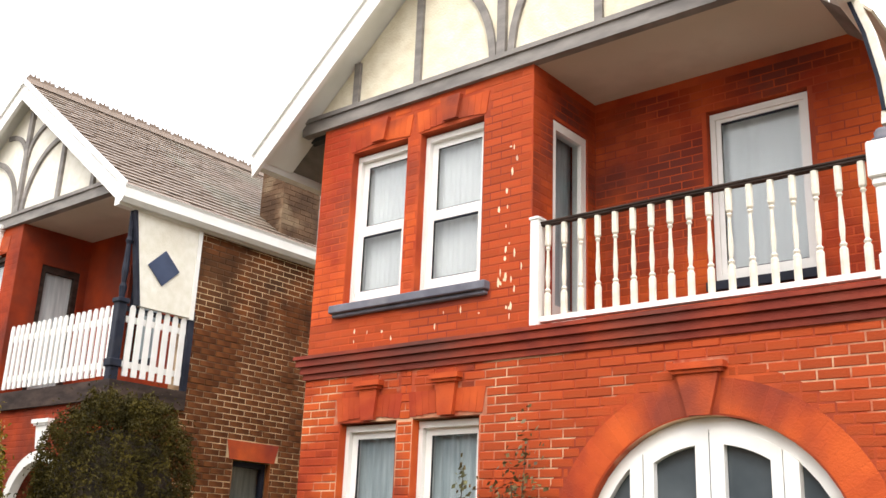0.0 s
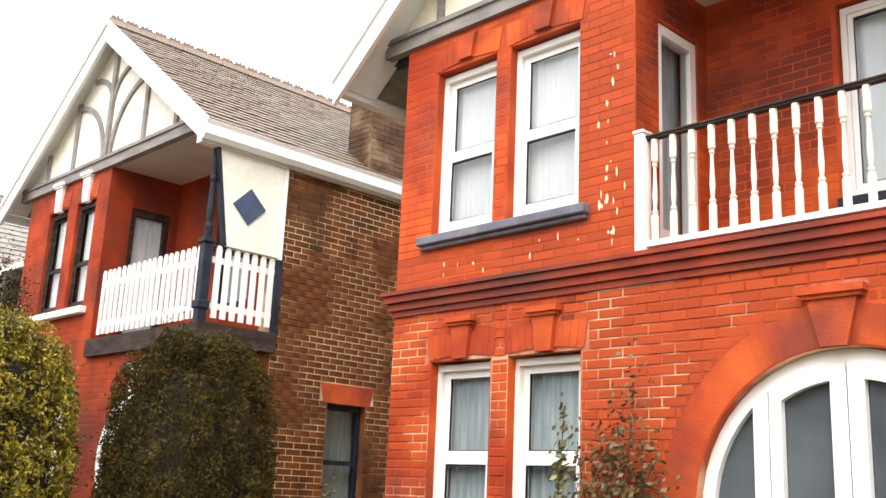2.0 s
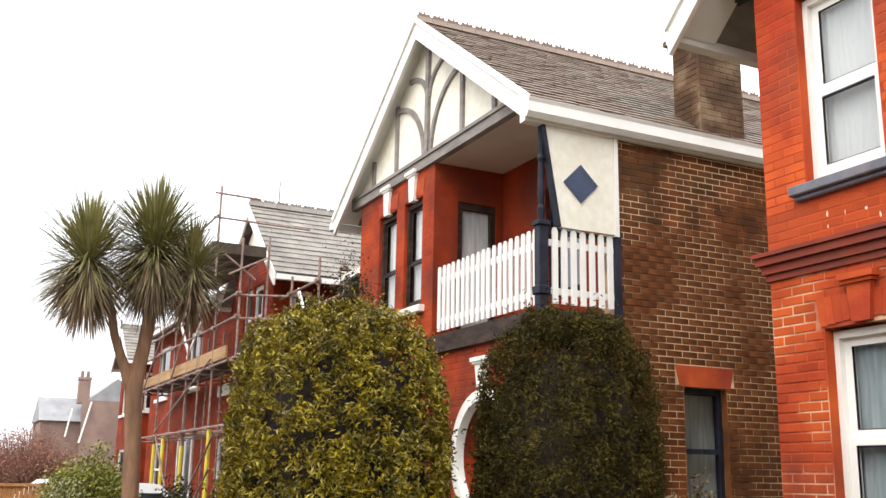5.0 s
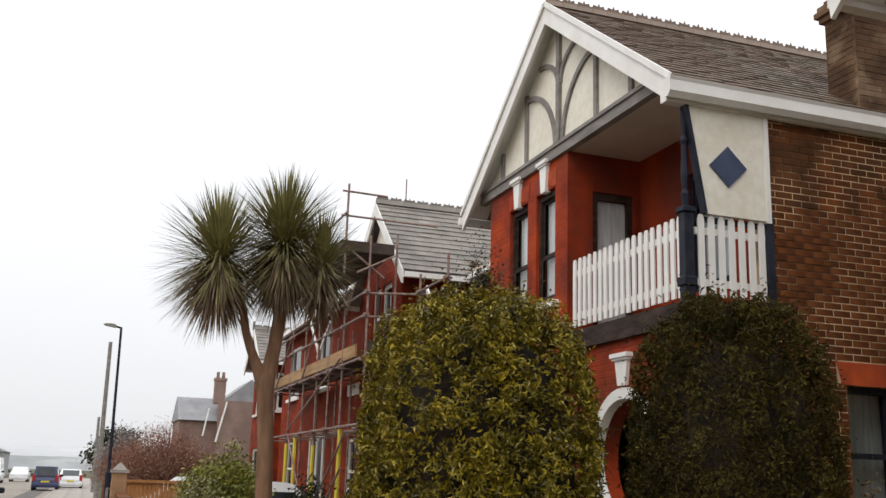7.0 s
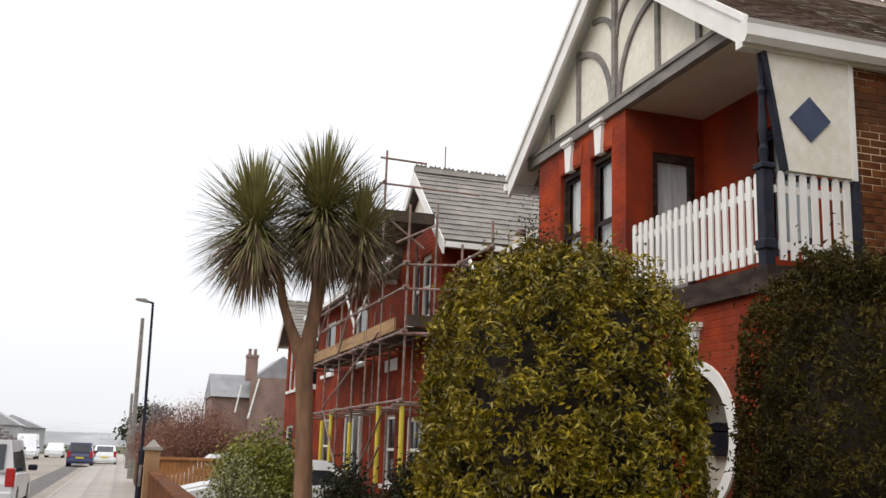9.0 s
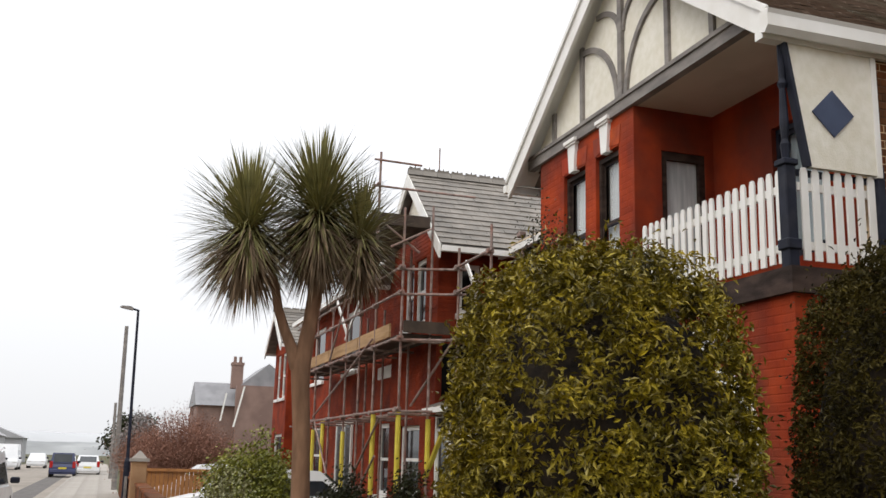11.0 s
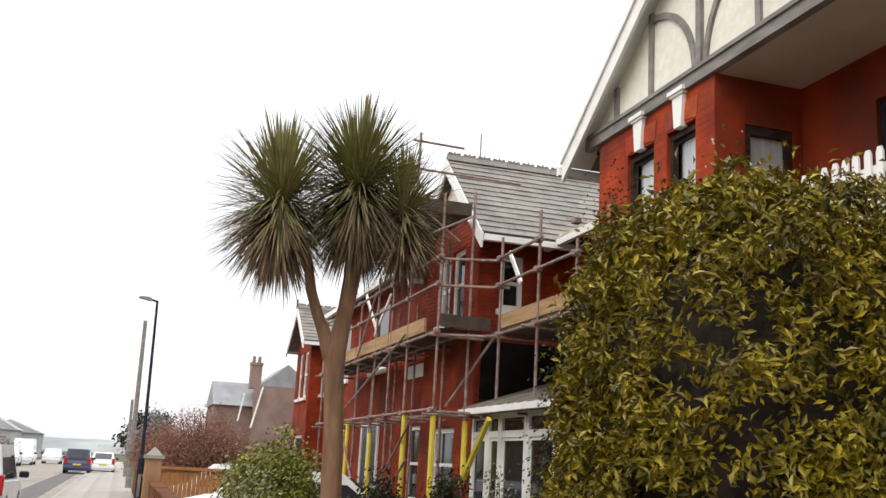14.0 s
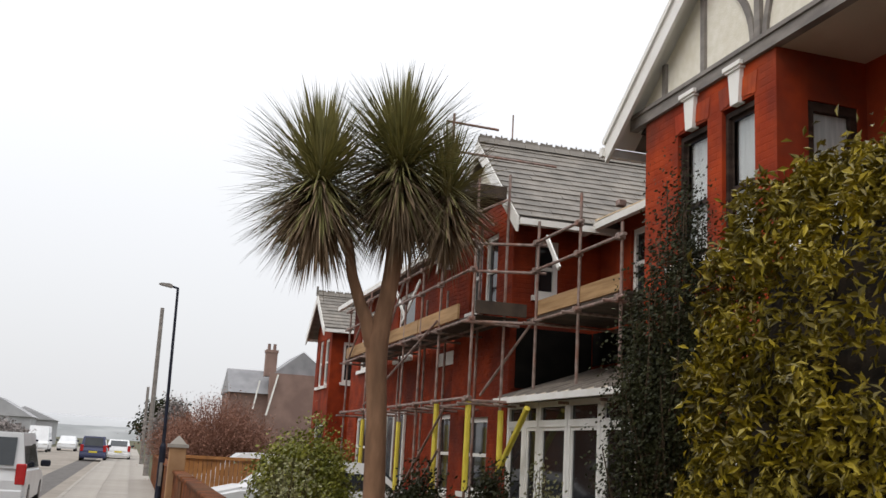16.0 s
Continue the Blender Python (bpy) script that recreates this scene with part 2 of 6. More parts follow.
def lathe(bm, profile, x, y, seg=10, z0=0.0):
    """A turned piece from (radius, height) pairs."""
    rings = [[bm.verts.new((x + r * math.cos(2 * math.pi * i / seg), y + r * math.sin(2 * math.pi * i / seg), z0 + z)) for i in range(seg)] for r, z in profile]
    for p, q in zip(rings, rings[1:]):
        for i in range(seg):
            bm.faces.new((p[i], p[(i + 1) % seg], q[(i + 1) % seg], q[i]))
    bm.faces.new(rings[0][::-1])
    bm.faces.new(rings[-1])


def empty(name, at, label, category, group="", kind=""):
    ob = new(name)
    ob.empty_display_size = 0.2
    ob.location = at
    bpy.context.view_layer.update()
    return tagged(ob, label, category, group, kind)


def under(ob, parent):
    """Hang ob, built in world places, under a parent that stands elsewhere."""
    ob.parent = parent
    ob.matrix_parent_inverse = Matrix.Translation(-parent.location)
    return ob


def put(name, bm, material, parent, label="", smooth=False):
    return under(obj(name, bm, material, None, label, smooth), parent)

# brick red with the shade of the scaffolded front put into its colour
M_BRICK3 = mat("shade_darkened_red_brick", (0.16, 0.022, 0.008), (0.32, 0.045, 0.011), 2, 0.8, 0.4, 60, c=(0.09, 0.022, 0.015), cscale=0.7, camount=0.8, spec=0.15)
M_FASCIA = mat("dark_brown_timber", (0.024, 0.016, 0.013), (0.055, 0.037, 0.030), 4, 0.7, 0.3, 40, c=(0.11, 0.07, 0.055), cscale=2, camount=0.3, stretch=(1, 1, 3), spec=0.15)
M_DARKGLASS = mat("dark_window_glass", (0.010, 0.011, 0.012), (0.022, 0.024, 0.026), 1.5, 0.06, 0.0, spec=0.3)
M_SIDEBRICK = mat("orange_brown_brick", (0.21, 0.060, 0.020), (0.37, 0.125, 0.040), 2.2, 0.8, 0.4, 80, c=(0.13, 0.055, 0.03), cscale=0.8, camount=0.7, rnd=0.2, spec=0.15)
M_CHIMNEY = mat("sooty_brown_brick", (0.070, 0.040, 0.024), (0.14, 0.082, 0.048), 3, 0.9, 0.4, 80, c=(0.30, 0.22, 0.14), cscale=2.2, camount=0.5, cth=(0.56, 0.68), rnd=0.25, spec=0.15)
# flat black for the shade under the scaffold deck
M_DECKSHADE = mat("deck_shade_black", (0.006, 0.006, 0.006), (0.012, 0.011, 0.010), 3, 1.0, 0.4, 12, spec=0.05)
M_SILL = mat("slate_blue_sill", (0.10, 0.10, 0.125), (0.16, 0.16, 0.19), 4, 0.7, 0.2, 40, c=(0.26, 0.24, 0.24), cscale=3, camount=0.5)
M_SCAR = mat("pale_render_scar", (0.72, 0.55, 0.36), (0.82, 0.68, 0.48), 20, 0.9, 0.5, 80)

# ---- houses ----
Y = 7.6  # the building line


def curtain(x0, x1, z0, z1, y, folds=9, deep=0.03):
    bm = bmesh.new()
    n = folds * 6
    cols = []
    for i in range(n + 1):
        u = i / n
        yy = y + deep * math.sin(u * folds * 2 * math.pi + 0.8 * math.sin(u * 17)) * (0.6 + 0.4 * math.sin(u * 5 + 1))
        cols.append([bm.verts.new((x0 + (x1 - x0) * u, yy + 0.01 * math.sin(9 * u) * (k == 0), z)) for k, z in enumerate((z0, z1))])
    for p, q in zip(cols, cols[1:]):
        bm.faces.new((p[0], q[0], q[1], p[1]))
    return bm


def window(house, x0, x1, z0, z1, y, frame_mat=None, rail=None, bar=0.075, curtain_mat=None, folds=9, behind=0.135, sway=0.025):
    """A sash window facing the street: frame, two sashes or one, panes and what hangs behind them."""
    fm = frame_mat or M_WHITE
    bm = bmesh.new()
    slab(bm, rect(x0, x1, z0, z1), [rect(x0 + 0.05, x1 - 0.05, z0 + 0.06, z1 - 0.06)], front(y), Vector((0, 0.09, 0)))
    w = put("window", bm, fm, house)
    cuts = [(z0 + 0.06, z1 - 0.06)] if rail is None else [(z0 + 0.06, rail + 0.005), (rail - 0.005, z1 - 0.06)]
    for k, (a, b) in enumerate(cuts):
        yy = y + 0.02 + 0.03 * k
        bm = bmesh.new()
        slab(bm, rect(x0 + 0.052, x1 - 0.052, a, b), [rect(x0 + 0.05 + bar, x1 - 0.05 - bar, a + bar, b - bar * (0.9 if k else 0.7))], front(yy), Vector((0, 0.045, 0)))
        part("sash", bm, fm, w)
        part("pane", sheet([(x0 + 0.06, yy + 0.02, a + 0.02), (x1 - 0.06, yy + 0.02, a + 0.02), (x1 - 0.06, yy + 0.02, b - 0.02), (x0 + 0.06, yy + 0.02, b - 0.02)]), M_GLASS, w).visible_shadow = False
        bm = boxes((x0 + 0.05 + bar - 0.008, x0 + 0.05 + bar, yy + 0.004, yy + 0.03, a + bar, b - bar * 0.8), (x1 - 0.05 - bar, x1 - 0.042 - bar, yy + 0.004, yy + 0.03, a + bar, b - bar * 0.8),
                   (x0 + 0.05 + bar, x1 - 0.05 - bar, yy + 0.004, yy + 0.03, a + bar, a + bar + 0.008), (x0 + 0.05 + bar, x1 - 0.05 - bar, yy + 0.004, yy + 0.03, b - bar * 0.7 - 0.016, b - bar * 0.7 - 0.004))
        part("gasket", bm, M_BLUEBLACK, w)
    if curtain_mat:
        part("curtain", curtain(x0 + 0.04, x1 - 0.04, z0 + 0.05, z1 - 0.05, y + behind, folds, sway), curtain_mat, w, smooth=True)
    # plate behind the window, coloured near-black for the unlit room
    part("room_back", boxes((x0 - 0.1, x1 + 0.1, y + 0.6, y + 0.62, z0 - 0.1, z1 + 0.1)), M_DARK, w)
    return w


def sheet(pts):
    """One pane of glass, its face outwards."""
    bm = bmesh.new()
    bm.faces.new([bm.verts.new(p) for p in pts])
    return bm


def brick_field(u0, u1, v0, v1, keep, L=0.235, H=0.08, joint=0.011, seed=1):
    """Stretchers and headers laid in bond over a rectangle; keep(u0, u1, v0, v1) clips each or drops it."""
    rnd = random.Random(seed)
    out = []
    v, row = v0, 0
    while v < v1 - 0.02:
        u = u0 - (L * 0.5 if row % 2 else 0)
        while u < u1:
            ln = L
            a, b, c, d = max(u, u0), min(u + ln, u1), v, min(v + H, v1)
            r = keep(a, b, c, d) if b - a > 0.04 else None
            if r:
                a, b, c, d = r
                if b - a > 0.035:
                    out.append((a + joint / 2, b - joint / 2, c + joint / 2, d - joint / 2, rnd.uniform(0.004, 0.009)))
            u += ln
        v += H
        row += 1
    return out


def clipper(rects, circles=()):
    def keep(a, b, c, d):
        mid = (c + d) / 2
        for x0, x1, z0, z1 in rects:
            if z0 < mid < z1:
                if a >= x0 and b <= x1:
                    return None
                if a < x0 < b and b <= x1 + 0.02:
                    b = x0
                elif a < x1 < b and a >= x0 - 0.02:
                    a = x1
                elif a < x0 and b > x1:
                    return None
        for cu, cv, r in circles:
            if mid > cv + r:
                continue
            half = math.sqrt(r * r - (mid - cv) ** 2) if mid > cv else r
            if cu - half <= a and b <= cu + half:
                return None
            if a < cu - half < b:
                b = cu - half
            elif a < cu + half < b:
                a = cu + half
        return a, b, c, d
    return keep


def lay_bricks(bricks, to3, nrm, material, wall, near=None, cap=300, flat=1.0):
    """Lays bricks on a wall. Those that near() picks, up to the cap, are pieces of their own; the rest are joined."""
    verts, faces, single, shared = [], [], 0, {}
    n = Vector(nrm)
    for a, b, c, d, h in bricks:
        h = h * flat
        cu, cv = (a + b) / 2, (c + d) / 2
        if near and single < cap and near(cu, cv):
            hw, hh = round((b - a) / 2, 3), round((d - c) / 2, 3)
            key = (hw, hh, round(h, 3))
            if key not in shared:
                bm = bmesh.new()
                p0, e = Vector(to3(0, 0)), 0.004
                q = [bm.verts.new(Vector(to3(x, z)) - p0) for x, z in rect(-hw, hw, -hh, hh)]
                r = [bm.verts.new(Vector(to3(x, z)) - p0 + n * h) for x, z in rect(-hw + e, hw - e, -hh + e, hh - e)]
                for i in range(4):
                    bm.faces.new((q[i], q[(i + 1) % 4], r[(i + 1) % 4], r[i]))
                bm.faces.new(r)
                bmesh.ops.recalc_face_normals(bm, faces=bm.faces[:])
                me = bpy.data.meshes.new("brick")
                bm.to_mesh(me)
                bm.free()
                me.materials.append(material)
                shared[key] = me
            ob = new("brick", shared[key])
            ob.location = to3(cu, cv)
            ob.parent = wall
            single += 1
            continue
        k = len(verts)
        e = 0.004
        for x, z in rect(a, b, c, d):
            verts.append(to3(x, z))
        for x, z in rect(a + e, b - e, c + e, d - e):
            verts.append(Vector(to3(x, z)) + n * h)
        faces += [(k + i, k + (i + 1) % 4, k + 4 + (i + 1) % 4, k + 4 + i) for i in range(4)] + [(k + 4, k + 5, k + 6, k + 7)]
    ob = pyobj("brickwork", [tuple(v) for v in verts], faces, material, wall)
    ob["kind"] = "stuff"


def roof_side(bm, y0, y1, ridge, eave, course=0.16, lift=0.018):
    """One pitch of tiles in overlapping courses, from the eave (x, z) up to the ridge (x, z)."""
    e, r = Vector(eave), Vector(ridge)
    d = r - e
    n = int(d.length / course)
    up = Vector((-d.y, d.x)).normalized()
    up = up if up.y > 0 else -up
    for i in range(n):
        a, b = e + d * (i / n), e + d * ((i + 1.25) / n if i < n - 1 else 1)
        p = [a + up * lift, b, b - up * 0.02, a - up * 0.004]
        c = [[bm.verts.new((q.x, y, q.y)) for q in p] for y in (y0, y1)]
        for j in range(4):
            bm.faces.new((c[0][j], c[0][(j + 1) % 4], c[1][(j + 1) % 4], c[1][j]))
        bm.faces.new(c[0][::-1])
        bm.faces.new(c[1])


def tile_field(y0, y1, ridge, eave, width=0.17, course=0.16):
    """Single roof tiles, lapped, each slightly askew; returns verts and faces."""
    rnd = random.Random(5)
    e, r = Vector(eave), Vector(ridge)
    d = r - e
    n = int(d.length / course)
    up = Vector((-d.y, d.x)).normalized()
    up = up if up.y > 0 else -up
    V, F = [], []
    for i in range(n):
        a, b = e + d * (i / n), e + d * min((i + 1.2) / n, 1)
        y = y0 - (width / 2 if i % 2 else 0)
        while y < y1:
            p, q = max(y, y0) + 0.002, min(y + width, y1) - 0.002
            if q - p > 0.02:
                h = 0.022 + rnd.uniform(-0.003, 0.006)
                k = len(V)
                A, B, C = a + up * h, b + up * 0.004, a + up * (h - 0.014)
                V += [(A.x, p, A.y), (A.x, q, A.y), (B.x, q, B.y), (B.x, p, B.y), (C.x, p, C.y), (C.x, q, C.y)]
                F += [(k, k + 1, k + 2, k + 3), (k + 4, k + 5, k + 1, k), (k, k + 3, k + 4), (k + 1, k + 5, k + 2)]
            y += width
    return V, F


def gable_front(h, k, half, tip, apex, ybar, infill, timber, barge, beam_z, yg=Y, wl=None):
    """Bargeboards, beam, king post, struts and arched braces over a rendered gable."""
    slope = (apex - tip) / half
    low = lambda dx: apex - 0.24 - slope * abs(dx)
    bm = bmesh.new()
    e = (apex - 0.13 - beam_z) / slope
    slab(bm, [(k - e, beam_z), (k + e, beam_z), (k, apex - 0.13)], [], front(yg + 0.03), Vector((0, 0.10, 0)))
    g = put("gable_panel", bm, infill, h)
    for s in (-1, 1):
        bm = bmesh.new()
        d = Vector((-s * half, apex - tip)).normalized()
        o = Vector((k + s * half, tip))
        q = Vector((k, apex))
        slab(bm, [(o.x, o.y), (q.x, q.y), (q.x, q.y - 0.30), (o.x - s * 0.02, o.y - 0.28), (o.x + s * 0.0, o.y - 0.10)], [], front(ybar), Vector((0, 0.05, 0)))
        b = put("bargeboard", bm, barge, h)
        bm = bmesh.new()
        strip(bm, [(o.x + s * 0.02, o.y + 0.0), (k, apex + 0.01)], 0.07, ybar - 0.03, ybar)
        part("cover_mould", bm, barge, b)
        bm = bmesh.new()
        strip(bm, [(o.x - s * 0.06, o.y - 0.06), (k, apex - 0.06)], 0.02, ybar + 0.05, yg + 0.2)
        part("verge_soffit", bm, barge, b)
    bm = boxes((k - e - 0.10, k + e + 0.10 - 0.02, yg - 0.05, yg + 0.05, beam_z - 0.17, beam_z))
    box(bm, k - e - 0.10, k + e + 0.10, yg - 0.075, yg - 0.05, beam_z - 0.03, beam_z + 0.02)
    put("beam", bm, timber, h)
    yy0, yy1 = yg - 0.01, yg + 0.045
    bm = bmesh.new()
    strip(bm, [(k, beam_z), (k, apex - 0.36)], 0.10, yy0 - 0.01, yy1)
    put("king_post", bm, timber, h)
    for s in (-1, 1):
        for dx in (1.1, 2.0):
            if low(dx) > beam_z + 0.05:
                bm = bmesh.new()
                strip(bm, [(k + s * dx, beam_z), (k + s * dx, low(dx) + 0.08)], 0.085, yy0, yy1)
                put("strut", bm, timber, h)
        top = low(1.1) - 0.02
        bm = bmesh.new()
        strip(bm, [(k + s * (1.1 - 0.99 * math.cos(a)), beam_z + (top - beam_z) * math.sin(a)) for a in [math.pi / 2 * i / 12 for i in range(13)]], 0.08, yy0 + 0.004, yy1)
        put("arched_brace", bm, timber, h)
        z2 = beam_z + 0.62 * (apex - beam_z - 0.36)
        bm = bmesh.new()
        x2 = (apex - 0.36 - z2) / slope * 0.72
        strip(bm, [(k + s * (x2 - (x2 - 0.04) * math.cos(a)), z2 - 0.16 + (low(x2) - z2 + 0.16) * math.sin(a)) for a in [math.pi / 2 * i / 10 for i in range(11)]], 0.07, yy0 + 0.006, yy1)
        put("arched_brace", bm, timber, h)


def ridge_crest(h, k, y0, y1, z, material, n_per=4.2):
    """Crested ridge tiles, one by one."""
    n = int((y1 - y0) * n_per)
    st = (y1 - y0) / n
    base = bmesh.new()
    slab(base, [(-0.10, -0.09), (0.10, -0.09), (0.02, 0.03), (0.02, 0.05), (-0.02, 0.05), (-0.02, 0.03)], [], lambda u, v: (u, 0, v), Vector((0, st - 0.006, 0)))
    slab(base, [(0.02, 0.045), (st - 0.03, 0.045), (st - 0.04, 0.10), (st / 2 + 0.02, 0.075), (st / 2, 0.13), (st / 2 - 0.02, 0.075), (0.03, 0.10)], [], lambda u, v: (-0.012, u, v), Vector((0.024, 0, 0)))
    me = bpy.data.meshes.new("ridge_tile")
    base.to_mesh(me)
    base.free()
    me.materials.append(material)
    for i in range(n):
        ob = new("ridge_tile", me)
        ob.location = (k, y0 + i * st, z)
        under(ob, h)


def chimney(h, x, y, z0, z1, w=0.6, d=0.9, pots=2, material=None):
    m = material or M_CHIMNEY
    bm = boxes((x - w / 2, x + w / 2, y - d / 2, y + d / 2, z0, z1))
    for k, o in ((0.0, 0.05), (0.075, 0.09), (0.15, 0.06)):
        box(bm, x - w / 2 - o, x + w / 2 + o, y - d / 2 - o, y + d / 2 + o, z1 - 0.3 + k, z1 - 0.3 + k + 0.073)
    c = put("chimney", bm, m, h)
    bricks = brick_field(y - d / 2, y + d / 2, z0, z1 - 0.32, lambda a, b, c_, d_: (a, b, c_, d_), seed=9)
    for sx, nn in ((x + w / 2, (1, 0, 0)), (x - w / 2, (-1, 0, 0))):
        lay_bricks(bricks, side(sx), nn, m, c)
    lay_bricks(brick_field(x - w / 2, x + w / 2, z0, z1 - 0.32, lambda a, b, c_, d_: (a, b, c_, d_), seed=8), front(y - d / 2), (0, -1, 0), m, c)
    for i in range(pots):
        bm = bmesh.new()
        lathe(bm, [(0.12, 0), (0.11, 0.08), (0.10, 0.3), (0.125, 0.32), (0.125, 0.38), (0.09, 0.38)], x, y + (i - (pots - 1) / 2) * 0.35, 10, z1)
        part("chimney_pot", bm, M_CHIMNEY, c)


def keystone(h, x, z0, z1, w0, w1, material, y=Y, cap=True):
    bm = bmesh.new()
    slab(bm, [(x - w0 / 2, z0), (x + w0 / 2, z0), (x + w1 / 2, z1 - 0.05), (x - w1 / 2, z1 - 0.05)], [], front(y - 0.05), Vector((0, 0.09, 0)))
    if cap:
        box(bm, x - w1 / 2 - 0.05, x + w1 / 2 + 0.05, y - 0.09, y + 0.02, z1 - 0.05, z1)
        box(bm, x - w1 / 2 - 0.025, x + w1 / 2 + 0.025, y - 0.07, y + 0.02, z1 - 0.08, z1 - 0.05)
    put("keystone", bm, material, h)


def voussoirs(h, x, z, r, material, n=17, deep=0.27, y=Y, a0=0.0):
    """Gauged bricks round an arch, one by one."""
    for i in range(n):
        a, b = [a0 + (math.pi - 2 * a0) * t for t in ((i + 0.006) / n, (i + 0.994) / n)]
        if abs((a + b) / 2 - math.pi / 2) < 0.1:
            continue
        bm = bmesh.new()
        slab(bm, [(x + r * math.cos(a), z + r * math.sin(a)), (x + r * math.cos(b), z + r * math.sin(b)), (x + (r + deep) * math.cos(b), z + (r + deep) * math.sin(b)), (x + (r + deep) * math.cos(a), z + (r + deep) * math.sin(a))], [], front(y - 0.007), Vector((0, 0.02, 0)))
        put("arch_brick", bm, material, h)


def flat_arch(h, x0, x1, z0, z1, material, n=12, y=Y, skip=None):
    """Splayed bricks over a window head."""
    for i in range(n):
        a, b = (i + 0.02) / n, (i + 0.98) / n
        lo = lambda t: x0 + (x1 - x0) * t
        hi = lambda t: x0 - 0.035 + (x1 - x0 + 0.07) * t
        if skip and skip[0] < lo((a + b) / 2) < skip[1]:
            continue
        bm = bmesh.new()
        rise = 0.035 * math.sin(math.pi * (a + b) / 2)
        slab(bm, [(lo(a), z0 + rise), (lo(b), z0 + rise), (hi(b), z1), (hi(a), z1)], [], front(y - 0.009), Vector((0, 0.02, 0)))
        put("arch_brick", bm, material, h)


def lay_roof(h, y0, y1, ridge, eave, material, width=0.17, course=0.16, single=None):
    """Tiles on one pitch; those in the stretch that single() picks are pieces of their own, the rest joined."""
    V, F = tile_field(y0, y1, ridge, eave, width, course)
    keepV, keepF, n, shared = [], [], 0, {}
    picks = []
    for t in range(len(V) // 6):
        vs = V[6 * t:6 * t + 6]
        if single and n < 300 and single(vs[0][0], (vs[0][1] + vs[1][1]) / 2) and vs[1][1] - vs[0][1] > width - 0.01:
            picks.append(vs)
            n += 1
            continue
        k = len(keepV)
        keepV += vs
        keepF += [(k, k + 1, k + 2, k + 3), (k + 4, k + 5, k + 1, k), (k, k + 3, k + 4), (k + 1, k + 5, k + 2)]
    roof = under(pyobj("roof_slope", keepV, keepF, material), h)
    roof["kind"] = "stuff"
    for vs in picks:
        o = Vector(vs[0])
        if not shared:
            me = bpy.data.meshes.new("roof_tile")
            me.from_pydata([tuple(Vector(v) - o) for v in vs], [], [(0, 1, 2, 3), (4, 5, 1, 0), (0, 3, 4), (1, 5, 2)])
            me.materials.append(material)
            shared[0] = me
        ob = new("roof_tile", shared[0])
        ob.location = o
        under(ob, h)
    return roof

# ---- the house with turned balusters ----
h1 = empty("house", (-5.4, 12.0, 0.0), "red brick house with a timbered gable, balcony and round-arched porch", "house", "houses in the row")
K1, L1, R1, P1 = -5.89, -8.33, -2.33, -5.50
UP = [(-7.86, -7.07), (-6.89, -6.08)]
LOW = [(-7.78, -7.02), (-6.82, -6.03)]
bm = bmesh.new()
DX, DR, DS = -3.90, 1.10, 1.50
low_holes = [rect(a, b, 0.75, 2.73) for a, b in LOW] + [arch(DX, DR, DS, 0.05)]
slab(bm, rect(L1, R1, -0.3, 3.40), low_holes, front(Y), Vector((0, 0.3, 0)))
wall1 = put("front_wall", bm, M_REDWALL, h1)
bm = bmesh.new()
slab(bm, rect(L1, P1, 3.40, 6.05), [rect(a, b, 3.95, 5.65) for a, b in UP], front(Y), Vector((0, 0.3, 0)))
wall1u = put("upper_wall", bm, M_REDPAINT, h1)
YB = 8.72
bm = boxes((P1 - 0.25, P1, Y + 0.3, 7.94, 3.45, 6.05), (P1 - 0.25, P1, 8.56, YB + 0.3, 3.45, 6.05), (P1 - 0.25, P1, 7.94, 8.56, 5.60, 6.05))
wall1s = put("return_wall", bm, M_REDPAINT, h1)
bm = bmesh.new()
slab(bm, [(P1, 3.45), (R1, 3.45), (R1, 5.52), (-2.91, 6.045), (P1, 6.045)], [rect(-4.29, -3.33, 3.95, 5.64)], front(YB), Vector((0, 0.25, 0)))
wall1b = put("balcony_back_wall", bm, M_REDPAINT, h1)
put("side_wall", boxes((L1, L1 + 0.3, Y + 0.3, 17.0, -0.3, 6.0)), M_MORTAR, h1)
wall1r = put("side_wall", boxes((R1 - 0.3, R1, YB + 0.25, 17.0, -0.3, 5.40)), M_REDWALL, h1)
wall1p = put("porch_side_wall", boxes((R1 - 0.3, R1, Y + 0.3, YB + 0.25, -0.3, 3.40)), M_REDWALL, h1)
put("back_wall", boxes((L1, R1, 17.0, 17.3, -0.3, 6.0)), M_BROWN, h1)
put("balcony_floor", boxes((P1 - 0.2, R1 - 0.005, Y + 0.02, YB + 0.01, 3.28, 3.46)), M_DKRED, h1)
bm = bmesh.new()
strip(bm, [(R1 - 0.53, 6.02), (R1 - 0.12, 5.575)], 0.02, Y + 0.045, YB - 0.004)
put("soffit_slope", bm, M_SOFFIT, h1)
put("balcony_soffit", boxes((P1 + 0.004, R1 - 0.52, Y + 0.045, YB - 0.004, 6.032, 6.048)), M_SOFFIT, h1)
gable_front(h1, K1, 3.26, 5.82, 8.66, 7.25, M_CREAM, M_GREY, M_WHITE, 6.20)
